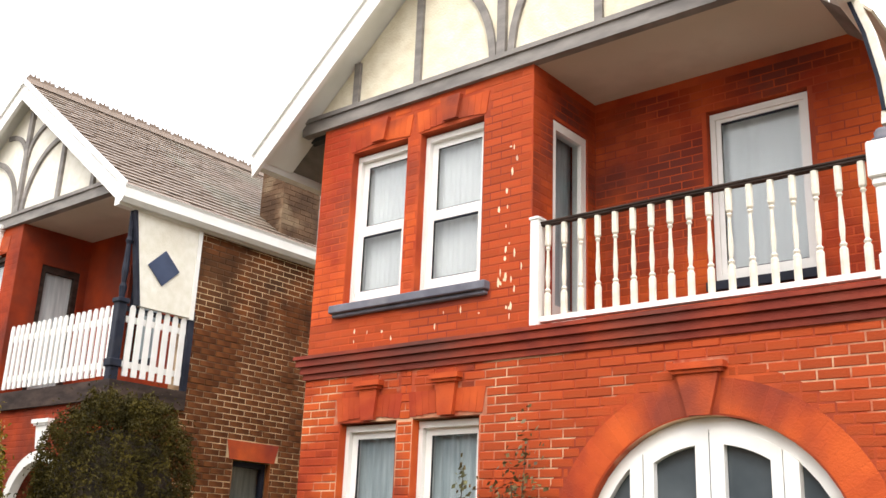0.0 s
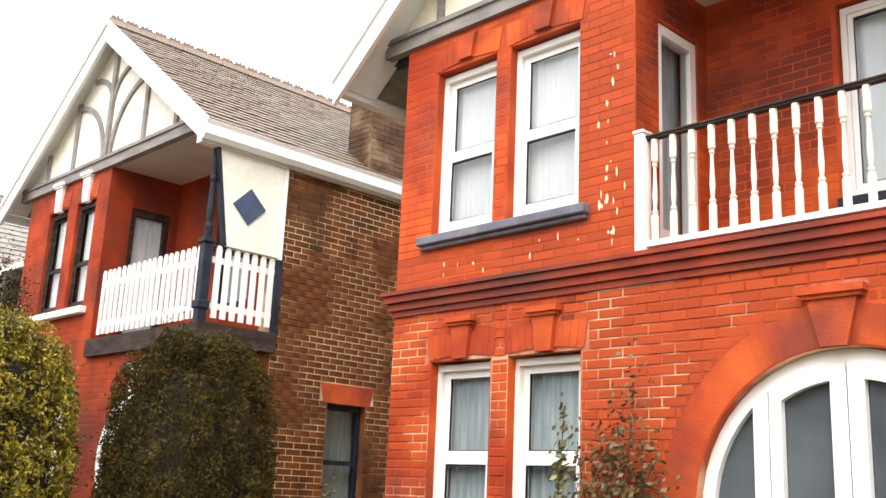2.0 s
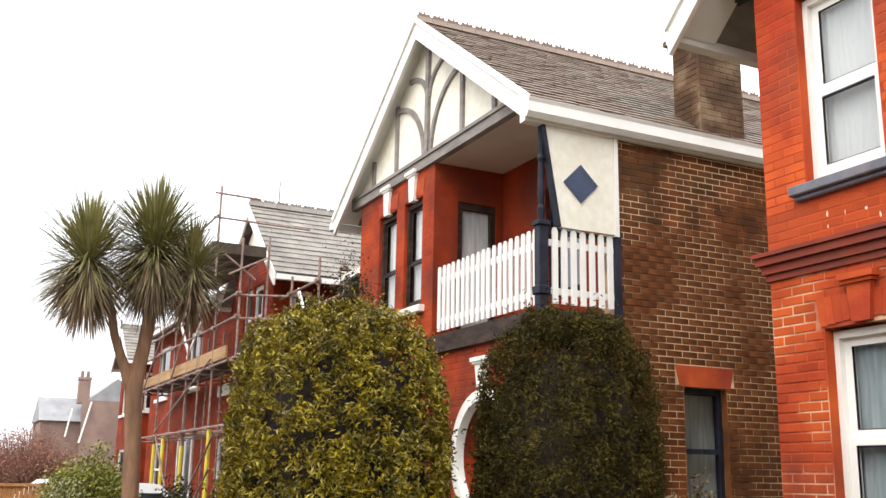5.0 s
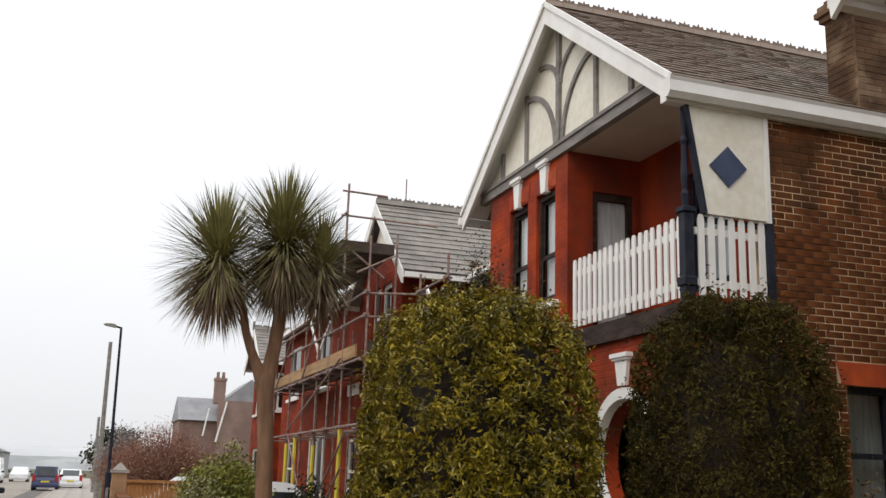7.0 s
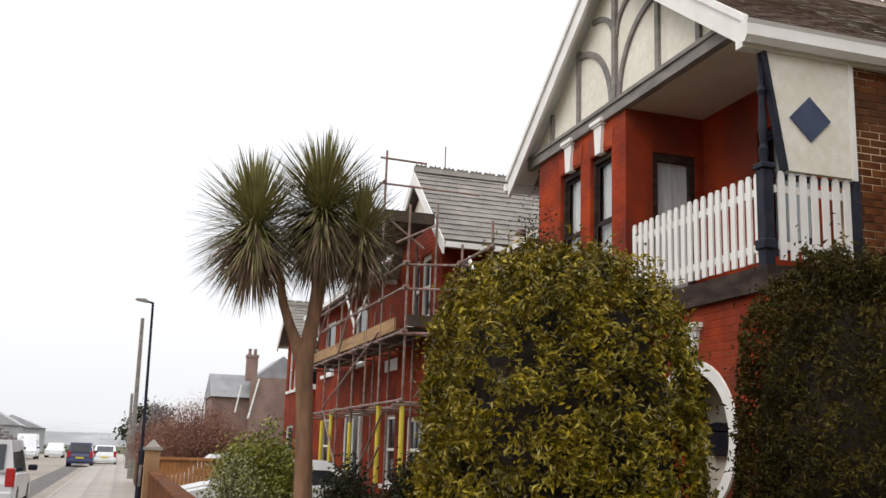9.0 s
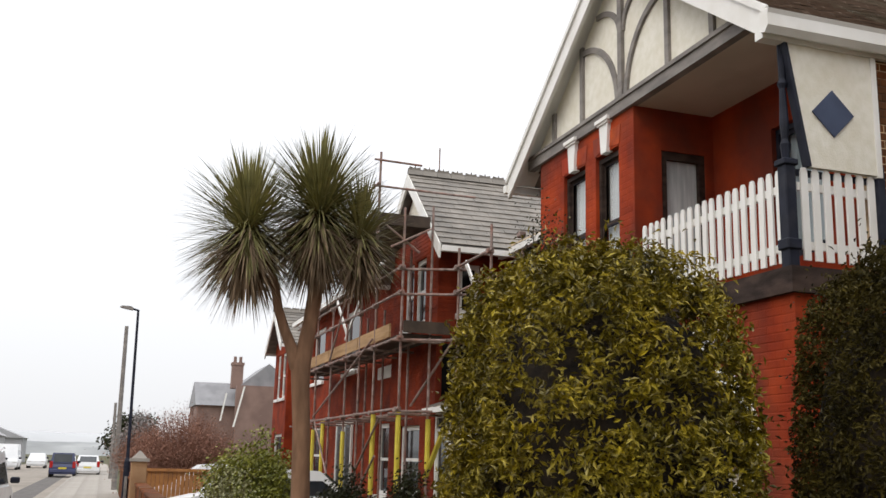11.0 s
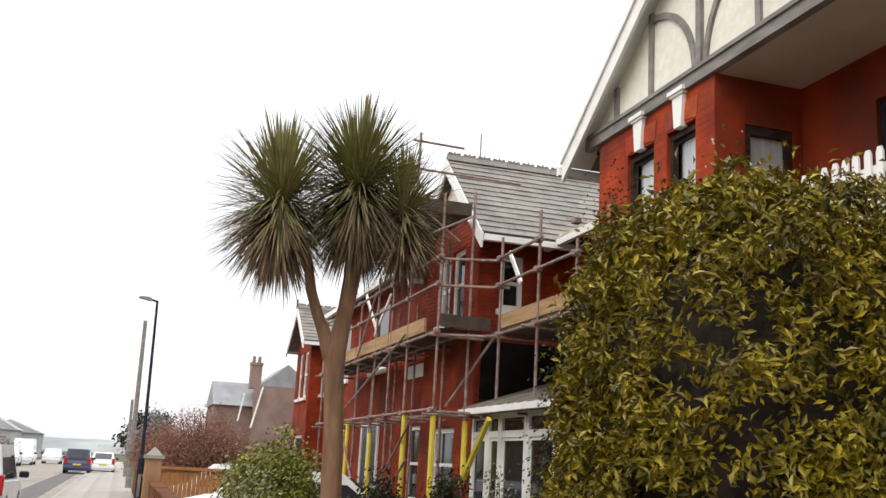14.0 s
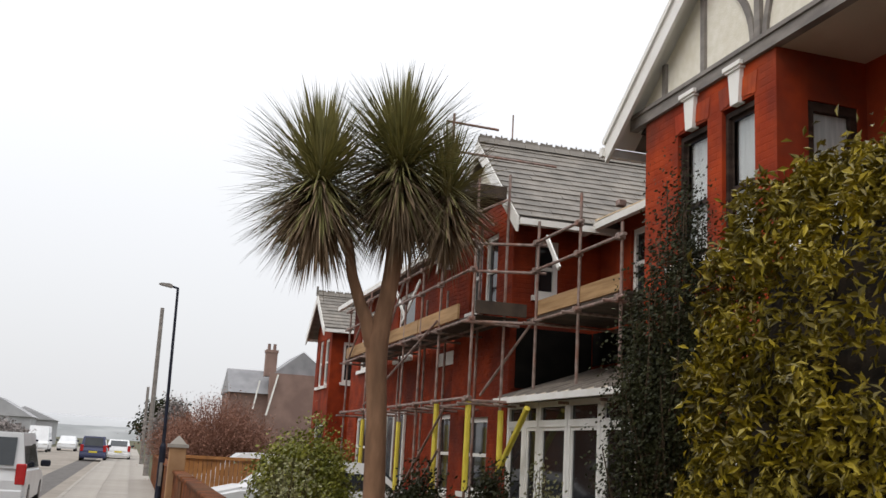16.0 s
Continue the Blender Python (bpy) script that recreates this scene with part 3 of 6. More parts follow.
# cornice band in moulded courses
for z0, z1, o in ((3.20, 3.255, 0.025), (3.26, 3.33, 0.05), (3.335, 3.40, 0.085), (3.405, 3.44, 0.11)):
    put("cornice_course", boxes((L1 - o, R1 + o, Y - o, Y + 0.02, z0, z1), (R1 - 0.01, R1 + o, Y + 0.02, YB, z0, z1)), M_DKRED, h1)
for (a, b) in UP:
    window(h1, a, b, 3.97, 5.63, Y + 0.09, rail=4.76, curtain_mat=M_NET, folds=10)
    keystone(h1, (a + b) / 2, 5.70, 6.0, 0.17, 0.26, M_REDSMOOTH, cap=False)
    flat_arch(h1, a - 0.03, b + 0.03, 5.66, 5.90, M_REDSMOOTH, 11)
for (a, b) in LOW:
    put("reveal", boxes((a, a + 0.0045, Y - 0.004, Y + 0.088, 0.76, 2.72), (b - 0.0045, b, Y - 0.004, Y + 0.088, 0.76, 2.72)), M_RED, h1)
    window(h1, a + 0.005, b - 0.005, 0.80, 2.71, Y + 0.09, rail=1.86, curtain_mat=M_DRAPE, folds=7)
    keystone(h1, (a + b) / 2 + 0.02, 2.74, 3.12, 0.17, 0.24, M_REDSMOOTH)
    flat_arch(h1, a - 0.03, b + 0.03, 2.74, 2.98, M_REDSMOOTH, 11)
put("window_sill", boxes((-7.99, -5.96, Y - 0.09, Y + 0.12, 3.86, 3.945), (-7.97, -5.98, Y - 0.05, Y + 0.1, 3.82, 3.86), bevel=0.01), M_SILL, h1, "slate blue painted stone sill")
window(h1, -4.28, -3.34, 3.97, 5.62, YB + 0.06, curtain_mat=M_NET, folds=5, bar=0.05)
put("window_sill", boxes((-4.33, -3.29, YB - 0.06, YB + 0.1, 3.87, 3.95)), M_BLUEBLACK, h1)
# door in the return wall
bm = bmesh.new()
box(bm, P1 - 0.12, P1 - 0.015, 7.942, 8.01, 3.46, 5.59)
box(bm, P1 - 0.12, P1 - 0.015, 8.47, 8.558, 3.46, 5.59)
box(bm, P1 - 0.12, P1 - 0.015, 8.01, 8.47, 5.50, 5.59)
box(bm, P1 - 0.12, P1 - 0.015, 8.01, 8.47, 3.46, 3.75)
bd = put("balcony_door", bm, M_WHITE, h1)
part("pane", sheet([(P1 - 0.06, 8.0, 3.7), (P1 - 0.06, 8.48, 3.7), (P1 - 0.06, 8.48, 5.52), (P1 - 0.06, 8.0, 5.52)]), M_GLASS, bd).visible_shadow = False
part("door_blind", boxes((P1 - 0.2, P1 - 0.19, 7.95, 8.55, 3.5, 5.58)), M_DRAPE, bd)
# round-headed porch screen
bm = bmesh.new()
slab(bm, arch(DX, DR - 0.005, DS, 0.06), [arch(DX, DR - 0.10, DS, 0.16)], front(Y + 0.07), Vector((0, 0.10, 0)))
porch = put("porch_screen", bm, M_WHITE, h1, "white arched porch screen with dark frosted panes")
part("pane", slab(bmesh.new(), arch(DX, DR - 0.09, DS, 0.12), [], front(Y + 0.125), Vector((0, 0.012, 0))), M_FROST, porch)
R_IN = DR - 0.095


def arc_top(x0, x1, r, n=10):
    return [(DX + x0 + (x1 - x0) * i / n, DS + math.sqrt(r * r - (x0 + (x1 - x0) * i / n) ** 2)) for i in range(n + 1)]


for s in (-1, 1):
    a, b = (0.004, 0.55) if s > 0 else (-0.55, -0.004)
    c, e = (0.115, 0.465) if s > 0 else (-0.465, -0.115)
    bm = bmesh.new()
    slab(bm, [(DX + a, 0.12), (DX + b, 0.12)] + arc_top(a, b, R_IN)[::-1], [[(DX + c, 0.75), (DX + e, 0.75)] + arc_top(c, e, R_IN - 0.11)[::-1]], front(Y + 0.055), Vector((0, 0.06, 0)))
    part("door_leaf", bm, M_WHITE, porch)
    a, b = (0.56, 0.67) if s > 0 else (-0.67, -0.56)
    bm = bmesh.new()
    slab(bm, [(DX + a, 0.12), (DX + b, 0.12)] + arc_top(a, b, R_IN, 4)[::-1], [], front(Y + 0.05), Vector((0, 0.10, 0)))
    part("mullion", bm, M_WHITE, porch)
part("door_joint", boxes((DX - 0.0035, DX + 0.0035, Y + 0.06, Y + 0.1, 0.1, DS + 0.98)), M_BLUEBLACK, porch)
keystone(h1, DX - 0.03, 2.60, 3.0, 0.18, 0.36, M_REDSMOOTH)
ring = [math.pi * i / 40 for i in range(41)]
put("arch_surround", slab(bmesh.new(), [(DX + (DR + 0.40) * math.cos(a), DS + (DR + 0.40) * math.sin(a)) for a in ring] + [(DX + (DR + 0.004) * math.cos(a), DS + (DR + 0.004) * math.sin(a)) for a in reversed(ring)], [], front(Y - 0.004), Vector((0, 0.12, 0))), M_REDPAINT, h1)
voussoirs(h1, DX, DS, DR + 0.015, M_REDSMOOTH, 45)
# balustrade
rail = empty("balustrade", (-4.0, Y + 0.03, 3.46), "white turned balusters under a dark handrail on a balcony", "balustrade")
put("handrail", boxes((P1 + 0.06, R1 - 0.2, Y + 0.015, Y + 0.075, 4.385, 4.405), (P1 + 0.06, R1 - 0.2, Y + 0.005, Y + 0.085, 4.405, 4.425), bevel=0.006), M_FASCIA, rail)
put("bottom_rail", boxes((P1 + 0.06, R1 - 0.2, Y + 0.01, Y + 0.085, 3.50, 3.545)), M_WHITE, rail)
put("newel_post", boxes((P1 - 0.0, P1 + 0.09, Y - 0.03, Y + 0.09, 3.46, 4.44), (P1 - 0.01, P1 + 0.10, Y - 0.04, Y + 0.10, 4.44, 4.47), bevel=0.008), M_WHITE, rail)
put("corner_post", boxes((R1 - 0.22, R1 - 0.04, Y - 0.02, Y + 0.16, 3.46, 3.66), (R1 - 0.205, R1 - 0.055, Y - 0.005, Y + 0.145, 3.66, 4.16), (R1 - 0.22, R1 - 0.04, Y - 0.02, Y + 0.16, 4.16, 4.22), (R1 - 0.24, R1 - 0.02, Y - 0.04, Y + 0.18, 4.22, 4.50), bevel=0.012), M_WHITE, rail)
bm = bmesh.new()
lathe(bm, [(0.085, 0.0), (0.09, 0.03), (0.06, 0.05), (0.07, 0.08), (0.05, 0.11), (0.012, 0.125)], R1 - 0.13, Y + 0.07, 12, 4.50)
put("post_cap", bm, M_SILL, rail, "blue-grey painted post cap", smooth=True)
prof = [(0.031, 0.0), (0.031, 0.20), (0.020, 0.215), (0.029, 0.235), (0.015, 0.255), (0.023, 0.36), (0.015, 0.52), (0.013, 0.60), (0.025, 0.62), (0.016, 0.635), (0.029, 0.655), (0.029, 0.84)]
bm = bmesh.new()
lathe(bm, prof, 0, 0, 8)
first = obj("baluster", bm, M_CREAMWOOD, smooth=False)
NB = 17
for i in range(NB):
    o = first if i == 0 else new("baluster", first.data)
    o.location = (P1 + 0.15 + (R1 - 0.30 - P1 - 0.15) * i / (NB - 1), Y + 0.045, 3.545)
    under(o, rail)
for i in range(6):
    o = new("baluster", first.data)
    o.location = (R1 - 0.13, Y + 0.26 + 0.115 * i, 3.545)
    under(o, rail)
put("handrail", boxes((R1 - 0.17, R1 - 0.09, Y + 0.16, YB + 0.0, 4.385, 4.45)), M_BLUEBLACK, rail)
put("bottom_rail", boxes((R1 - 0.17, R1 - 0.09, Y + 0.16, YB + 0.0, 3.50, 3.545)), M_WHITE, rail)
put("end_post", boxes((R1 - 0.19, R1 - 0.07, YB - 0.13, YB - 0.01, 3.46, 4.5), bevel=0.01), M_WHITE, rail)
# shaped bracket from the corner post up to the beam
bm = bmesh.new()
strip(bm, [(R1 - 0.06, 4.72), (R1 - 0.08, 5.0), (R1 - 0.15, 5.4), (R1 - 0.25, 5.75), (R1 - 0.35, 6.0)], 0.065, Y + 0.03, Y + 0.11)
put("bracket_post", bm, M_CREAMWOOD, h1)
bm = bmesh.new()
strip(bm, [(R1 - 0.10, 4.74), (R1 - 0.12, 5.0), (R1 - 0.19, 5.4), (R1 - 0.29, 5.75), (R1 - 0.39, 6.0)], 0.03, Y + 0.02, Y + 0.115)
put("bracket_edge", bm, M_BLUEBLACK, h1)
bm = bmesh.new()
slab(bm, [(R1 - 0.13, 4.64), (R1 - 0.01, 4.64), (R1 + 0.01, 4.58), (R1 + 0.0, 4.54), (R1 + 0.02, 4.46), (R1 + 0.04, 4.48), (R1 + 0.035, 4.60), (R1 - 0.02, 4.74), (R1 - 0.12, 4.74)], [], front(Y + 0.03), Vector((0, 0.08, 0)))
put("bracket_foot", bm, M_CREAMWOOD, h1)
# roof
for s in (-1, 1):
    lay_roof(h1, 7.26, 17.4, (K1, 8.64), (K1 + s * 3.28, 5.79), M_SLATE)
    bm = bmesh.new()
    strip(bm, [(K1 + s * 3.26, 5.78), (K1, 8.61)], 0.03, 7.28, 17.4)
    put("roof_deck", bm, M_GREY, h1)
    bm = boxes((K1 + s * 3.27 - 0.06, K1 + s * 3.27 + 0.06, 7.3, 17.4, 5.69, 5.79))
    put("gutter", bm, M_WHITE, h1)
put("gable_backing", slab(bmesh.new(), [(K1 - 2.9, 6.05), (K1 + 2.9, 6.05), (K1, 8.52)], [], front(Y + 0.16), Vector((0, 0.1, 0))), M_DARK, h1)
put("side_soffit", boxes((R1 - 0.3, R1 + 0.30, YB + 0.26, 17.0, 5.405, 5.43)), M_SOFFIT, h1)
put("side_fascia", boxes((R1 + 0.28, R1 + 0.31, YB + 0.26, 17.0, 5.37, 5.52)), M_GREY, h1)
put("side_gutter", boxes((R1 + 0.312, R1 + 0.42, YB + 0.2, 17.0, 5.42, 5.51), bevel=0.02), M_GREY, h1)
bm = bmesh.new()
strip(bm, [(R1 + 0.34, 5.53), (K1 + 3.24, 5.80)], 0.03, YB + 0.24, 17.3)
put("eave_slope", bm, M_SLATE, h1)
ridge_crest(h1, K1, 7.3, 17.3, 8.70, M_SLATE)

# ---- the house with the picket balcony ----
h2 = empty("house", (-14.5, 12.0, 0.0), "red brick house with white timbered gable and picket balcony", "house", "houses in the row")
K2, L2, R2, P2 = -14.80, -17.25, -11.66, -14.50
W2 = [(-16.46, -15.80), (-15.50, -14.88)]
AX, AR, AS = -13.02, 0.70, 1.86


def horseshoe(r, low=-48.0, base=0.05, n=30):
    """A round opening that draws in below its middle and runs straight to the ground."""
    ring = [(AX + r * math.cos(radians(low + (180 - 2 * low) * i / n)), AS + r * math.sin(radians(low + (180 - 2 * low) * i / n))) for i in range(n + 1)]
    return [(ring[-1][0], base), (ring[0][0], base)] + ring


bm = bmesh.new()
slab(bm, rect(L2, R2, -0.1, 3.42), [rect(a, b, 0.8, 2.72) for a, b in W2] + [horseshoe(AR)], front(Y), Vector((0, 0.3, 0)))
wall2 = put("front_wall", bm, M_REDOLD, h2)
bm = bmesh.new()
slab(bm, rect(L2, P2, 3.42, 6.0), [rect(a, b, 3.95, 5.58) for a, b in W2], front(Y), Vector((0, 0.3, 0)))
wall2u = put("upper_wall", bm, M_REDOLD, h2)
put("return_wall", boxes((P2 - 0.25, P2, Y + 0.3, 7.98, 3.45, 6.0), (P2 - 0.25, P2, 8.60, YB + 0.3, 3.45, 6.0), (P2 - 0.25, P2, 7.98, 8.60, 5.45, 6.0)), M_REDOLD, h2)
bm = boxes((P2 - 0.12, P2 - 0.02, 7.98, 8.06, 3.46, 5.45), (P2 - 0.12, P2 - 0.02, 8.52, 8.60, 3.46, 5.45), (P2 - 0.12, P2 - 0.02, 8.06, 8.52, 5.35, 5.45))
bd = put("balcony_door", bm, M_FASCIA, h2)
part("door_curtain", boxes((P2 - 0.10, P2 - 0.09, 8.05, 8.53, 3.5, 5.36)), M_DRAPE, bd)
bm = bmesh.new()
slab(bm, [(P2, 3.45), (R2 - 0.02, 3.45), (R2 - 0.02, 5.70), (-12.05, 5.99), (P2, 5.99)], [rect(-13.35, -12.45, 3.90, 5.45)], front(YB), Vector((0, 0.25, 0)))
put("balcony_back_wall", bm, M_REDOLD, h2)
window(h2, -13.35, -12.45, 3.92, 5.44, YB + 0.06, frame_mat=M_BLUEBLACK, curtain_mat=M_DRAPE, folds=6, bar=0.04)
bm = bmesh.new()
slab(bm, rect(8.62, 18.0, -0.1, 5.80), [rect(9.56, 10.22, 1.15, 2.70)], side(R2), Vector((-0.3, 0, 0)))
wall2s = put("side_wall", bm, M_MORTAR, h2)
put("porch_side_wall", boxes((R2 - 0.3, R2, Y + 0.3, 8.62, -0.1, 3.42)), M_BROWN, h2)
put("side_wall", boxes((L2, L2 + 0.3, Y + 0.3, 18.0, -0.1, 5.75)), M_BROWN, h2)
put("back_wall", boxes((L2, R2, 18.0, 18.3, -0.1, 5.75)), M_BROWN, h2)
put("balcony_floor", boxes((P2 - 0.2, R2 - 0.005, Y + 0.02, YB + 0.01, 3.28, 3.47)), M_DKRED, h2)
put("balcony_edge", boxes((P2 - 0.02, R2 + 0.06, Y - 0.06, Y + 0.02, 3.22, 3.46), (R2 - 0.01, R2 + 0.06, Y + 0.02, 8.66, 3.22, 3.46)), M_FASCIA, h2)
put("balcony_soffit", boxes((P2 + 0.004, -11.95, Y + 0.055, YB - 0.004, 5.972, 5.998)), M_SOFFIT, h2)
gable_front(h2, K2, 3.21, 5.90, 8.25, 7.38, M_GABLE2, M_GREY, M_WHITE, 6.14)
# white side panel with its diamond
bm = bmesh.new()
slab(bm, [(7.575, 5.84), (8.60, 5.84), (8.60, 4.42), (7.82, 4.42)], [], side(R2 + 0.03), Vector((-0.06, 0, 0)))
pan = put("side_panel", bm, M_GABLE2, h2, "white panel with a dark blue diamond")
part("diamond", slab(bmesh.new(), [(8.11, 5.21), (8.35, 4.98), (8.11, 4.74), (7.87, 4.97)], [], side(R2 + 0.034), Vector((0.012, 0, 0))), M_DIAMOND, pan)
part("panel_edge", slab(bmesh.new(), [(7.545, 5.84), (7.583, 5.84), (7.828, 4.42), (7.79, 4.42)], [], side(R2 + 0.05), Vector((-0.09, 0, 0))), M_BLUEBLACK, pan)
part("panel_batten", boxes((R2 - 0.02, R2 + 0.045, 8.59, 8.65, 4.40, 5.84)), M_WHITE, pan)
# picket balustrade
rail2 = empty("picket_balustrade", (-12.9, Y, 3.47), "white picket balustrade with dark blue posts on a balcony", "balustrade")
pick = bmesh.new()
slab(pick, [(-0.038, 0.0), (0.038, 0.0), (0.038, 0.84), (0.020, 0.885), (-0.020, 0.885), (-0.038, 0.84)], [], lambda u, v: (u, 0, v), Vector((0, 0.022, 0)))
pm = bpy.data.meshes.new("picket")
pick.to_mesh(pm)
pick.free()
pm.materials.append(M_WHITE)
NP = 19
for i in range(NP):
    o = new("picket", pm)
    o.matrix_basis = pose(P2 + 0.26 + (R2 - 0.12 - P2 - 0.26) * i / (NP - 1), Y - 0.03, 3.51 + 0.003 * math.sin(i * 2.3), 0, 0.5 * math.sin(i * 1.7), 0)
    under(o, rail2)
for i in range(7):
    o = new("picket", pm)
    o.matrix_basis = pose(R2 + 0.005, Y + 0.17 + 0.128 * i, 3.53, 0, 0, 90)
    under(o, rail2)
for z in (3.62, 4.18):
    put("fence_rail", boxes((P2 + 0.2, R2 - 0.06, Y - 0.005, Y + 0.035, z, z + 0.075)), M_WHITE, rail2)
    put("fence_rail", boxes((R2 - 0.055, R2 - 0.02, Y + 0.1, 8.62, z + 0.02, z + 0.095)), M_WHITE, rail2)
put("top_rail", boxes((R2 - 0.055, R2 - 0.02, Y + 0.1, 8.62, 4.34, 4.40)), M_BLUEBLACK, rail2)
bm = boxes((R2 - 0.10, R2 + 0.02, Y - 0.05, Y + 0.07, 3.40, 4.42), (R2 - 0.12, R2 + 0.04, Y - 0.07, Y + 0.09, 4.42, 4.48), (R2 - 0.12, R2 + 0.04, Y - 0.07, Y + 0.09, 3.62, 3.72), bevel=0.01)
put("corner_post", bm, M_BLUEBLACK, rail2)
put("end_post", boxes((R2 - 0.03, R2 + 0.03, 8.60, 8.68, 3.47, 4.52)), M_BLUEBLACK, rail2)
bm = bmesh.new()
lathe(bm, [(0.035, 0.0), (0.05, 0.15), (0.03, 0.2), (0.045, 0.35), (0.03, 0.7), (0.05, 0.75), (0.03, 0.8), (0.04, 1.30)], R2 - 0.04, Y + 0.01, 8, 4.48)
put("turned_post", bm, M_BLUEBLACK, h2)
for a, b in W2:
    window(h2, a, b, 3.98, 5.55, Y + 0.05, frame_mat=M_FASCIA, rail=4.66, curtain_mat=M_NET, folds=5, bar=0.04, behind=0.112, sway=0.012)
    window(h2, a, b, 0.82, 2.70, Y + 0.10, rail=1.8, curtain_mat=M_DRAPE, folds=6)
    keystone(h2, (a + b) / 2, 5.56, 6.02, 0.15, 0.24, M_WHITE)
    flat_arch(h2, a - 0.03, b + 0.03, 5.59, 5.84, M_REDSMOOTH, 9)
put("window_sill", boxes((-16.6, -14.75, Y - 0.10, Y + 0.12, 3.86, 3.96), bevel=0.01), M_WHITE, h2)
bm = bmesh.new()
slab(bm, horseshoe(AR + 0.10, base=0.02), [horseshoe(AR - 0.03)], front(Y - 0.03), Vector((0, 0.12, 0)))
put("porch_arch", bm, M_WHITE, h2)
put("porch_wall", boxes((-13.80, AX + 1.2, 8.20, 8.30, 0, 3.2)), M_GABLE2, h2, "pale painted wall inside the porch")
put("porch_lining", boxes((AX - 1.9, AX - 1.8, Y + 0.3, 9.0, 0, 3.2), (AX - 1.8, -13.80, 8.90, 9.0, 0, 3.2), (AX - 1.9, R2 - 0.31, Y + 0.3, 9.0, 3.2, 3.26)), M_FASCIA, h2)
pd = put("porch_door", boxes((-14.75, -14.65, 8.5, 8.6, 0.05, 2.6), (-13.90, -13.80, 8.5, 8.6, 0.05, 2.6), (-14.65, -13.90, 8.5, 8.6, 2.05, 2.15), (-14.65, -13.90, 8.5, 8.6, 2.5, 2.6), (-14.65, -13.90, 8.52, 8.58, 0.05, 0.6)), M_BLUEBLACK, h2)
part("pane", boxes((-14.65, -13.90, 8.54, 8.55, 0.6, 2.5)), M_FROST, pd)
mb = put("letter_box", boxes((-13.54, -13.14, 8.08, 8.20, 1.68, 1.95), bevel=0.02), M_BLUEBLACK, h2, "black wall-mounted letter box")
part("lid", slab(bmesh.new(), [(-13.56, 1.95), (-13.12, 1.95), (-13.16, 2.01), (-13.34, 2.04), (-13.52, 2.01)], [], front(8.06), Vector((0, 0.14, 0))), M_BLUEBLACK, mb)
keystone(h2, AX, 2.68, 3.05, 0.17, 0.30, M_WHITE)
# side window
w = put("side_window", slab(bmesh.new(), rect(9.57, 10.21, 1.17, 2.69), [rect(9.63, 10.15, 1.25, 2.62)], side(R2 - 0.09), Vector((-0.08, 0, 0))), M_BLUEBLACK, h2)
part("meeting_rail", boxes((R2 - 0.15, R2 - 0.10, 9.60, 10.18, 1.92, 1.98)), M_BLUEBLACK, w)
part("pane", sheet([(R2 - 0.125, 9.6, 1.2), (R2 - 0.125, 10.18, 1.2), (R2 - 0.125, 10.18, 2.66), (R2 - 0.125, 9.6, 2.66)]), M_GLASS, w).visible_shadow = False
part("curtain", boxes((R2 - 0.22, R2 - 0.21, 9.58, 10.20, 1.2, 2.68)), M_DRAPE, w)
put("reveal", boxes((R2 - 0.088, R2 + 0.004, 9.561, 9.5655, 1.16, 2.69), (R2 - 0.088, R2 + 0.004, 10.2145, 10.219, 1.16, 2.69)), M_BROWN, h2)
flat = bmesh.new()
slab(flat, [(9.50, 2.70), (10.28, 2.70), (10.34, 2.95), (9.44, 2.95)], [], side(R2 + 0.008), Vector((-0.02, 0, 0)))
put("window_head", flat, M_REDSMOOTH, h2)
for s in (-1, 1):
    lay_roof(h2, 7.39, 18.4, (K2, 8.24), (K2 + s * 3.23, 5.88), M_SLATE, single=(lambda x, y: y < 9.3 and x > K2 + 1.0) if s > 0 else None)
    bm = bmesh.new()
    strip(bm, [(K2 + s * 3.21, 5.86), (K2, 8.21)], 0.03, 7.41, 18.4)
    put("roof_deck", bm, M_GREY, h2)
bm = bmesh.new()
GX = K2 + 3.25
slab(bm, [(GX - 0.05, 5.66), (GX + 0.02, 5.64), (GX + 0.07, 5.70), (GX + 0.07, 5.82), (GX + 0.09, 5.86), (GX - 0.05, 5.86)], [], lambda u, v: (u, 7.31, v), Vector((0, 11.07, 0)))
put("gutter", bm, M_WHITE, h2)
put("fascia", boxes((GX - 0.17, GX - 0.052, 7.34, 18.3, 5.62, 5.82)), M_WHITE, h2)
put("left_gutter", boxes((K2 - 3.29, K2 - 3.20, 7.34, 18.3, 5.72, 5.84)), M_WHITE, h2)
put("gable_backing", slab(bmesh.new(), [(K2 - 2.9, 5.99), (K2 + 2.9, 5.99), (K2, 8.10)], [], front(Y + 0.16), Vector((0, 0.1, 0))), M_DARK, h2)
ridge_crest(h2, K2, 7.4, 18.3, 8.30, M_SLATE)
chimney(h2, -12.0, 10.45, 5.7, 7.62, 0.50, 0.74, 1)

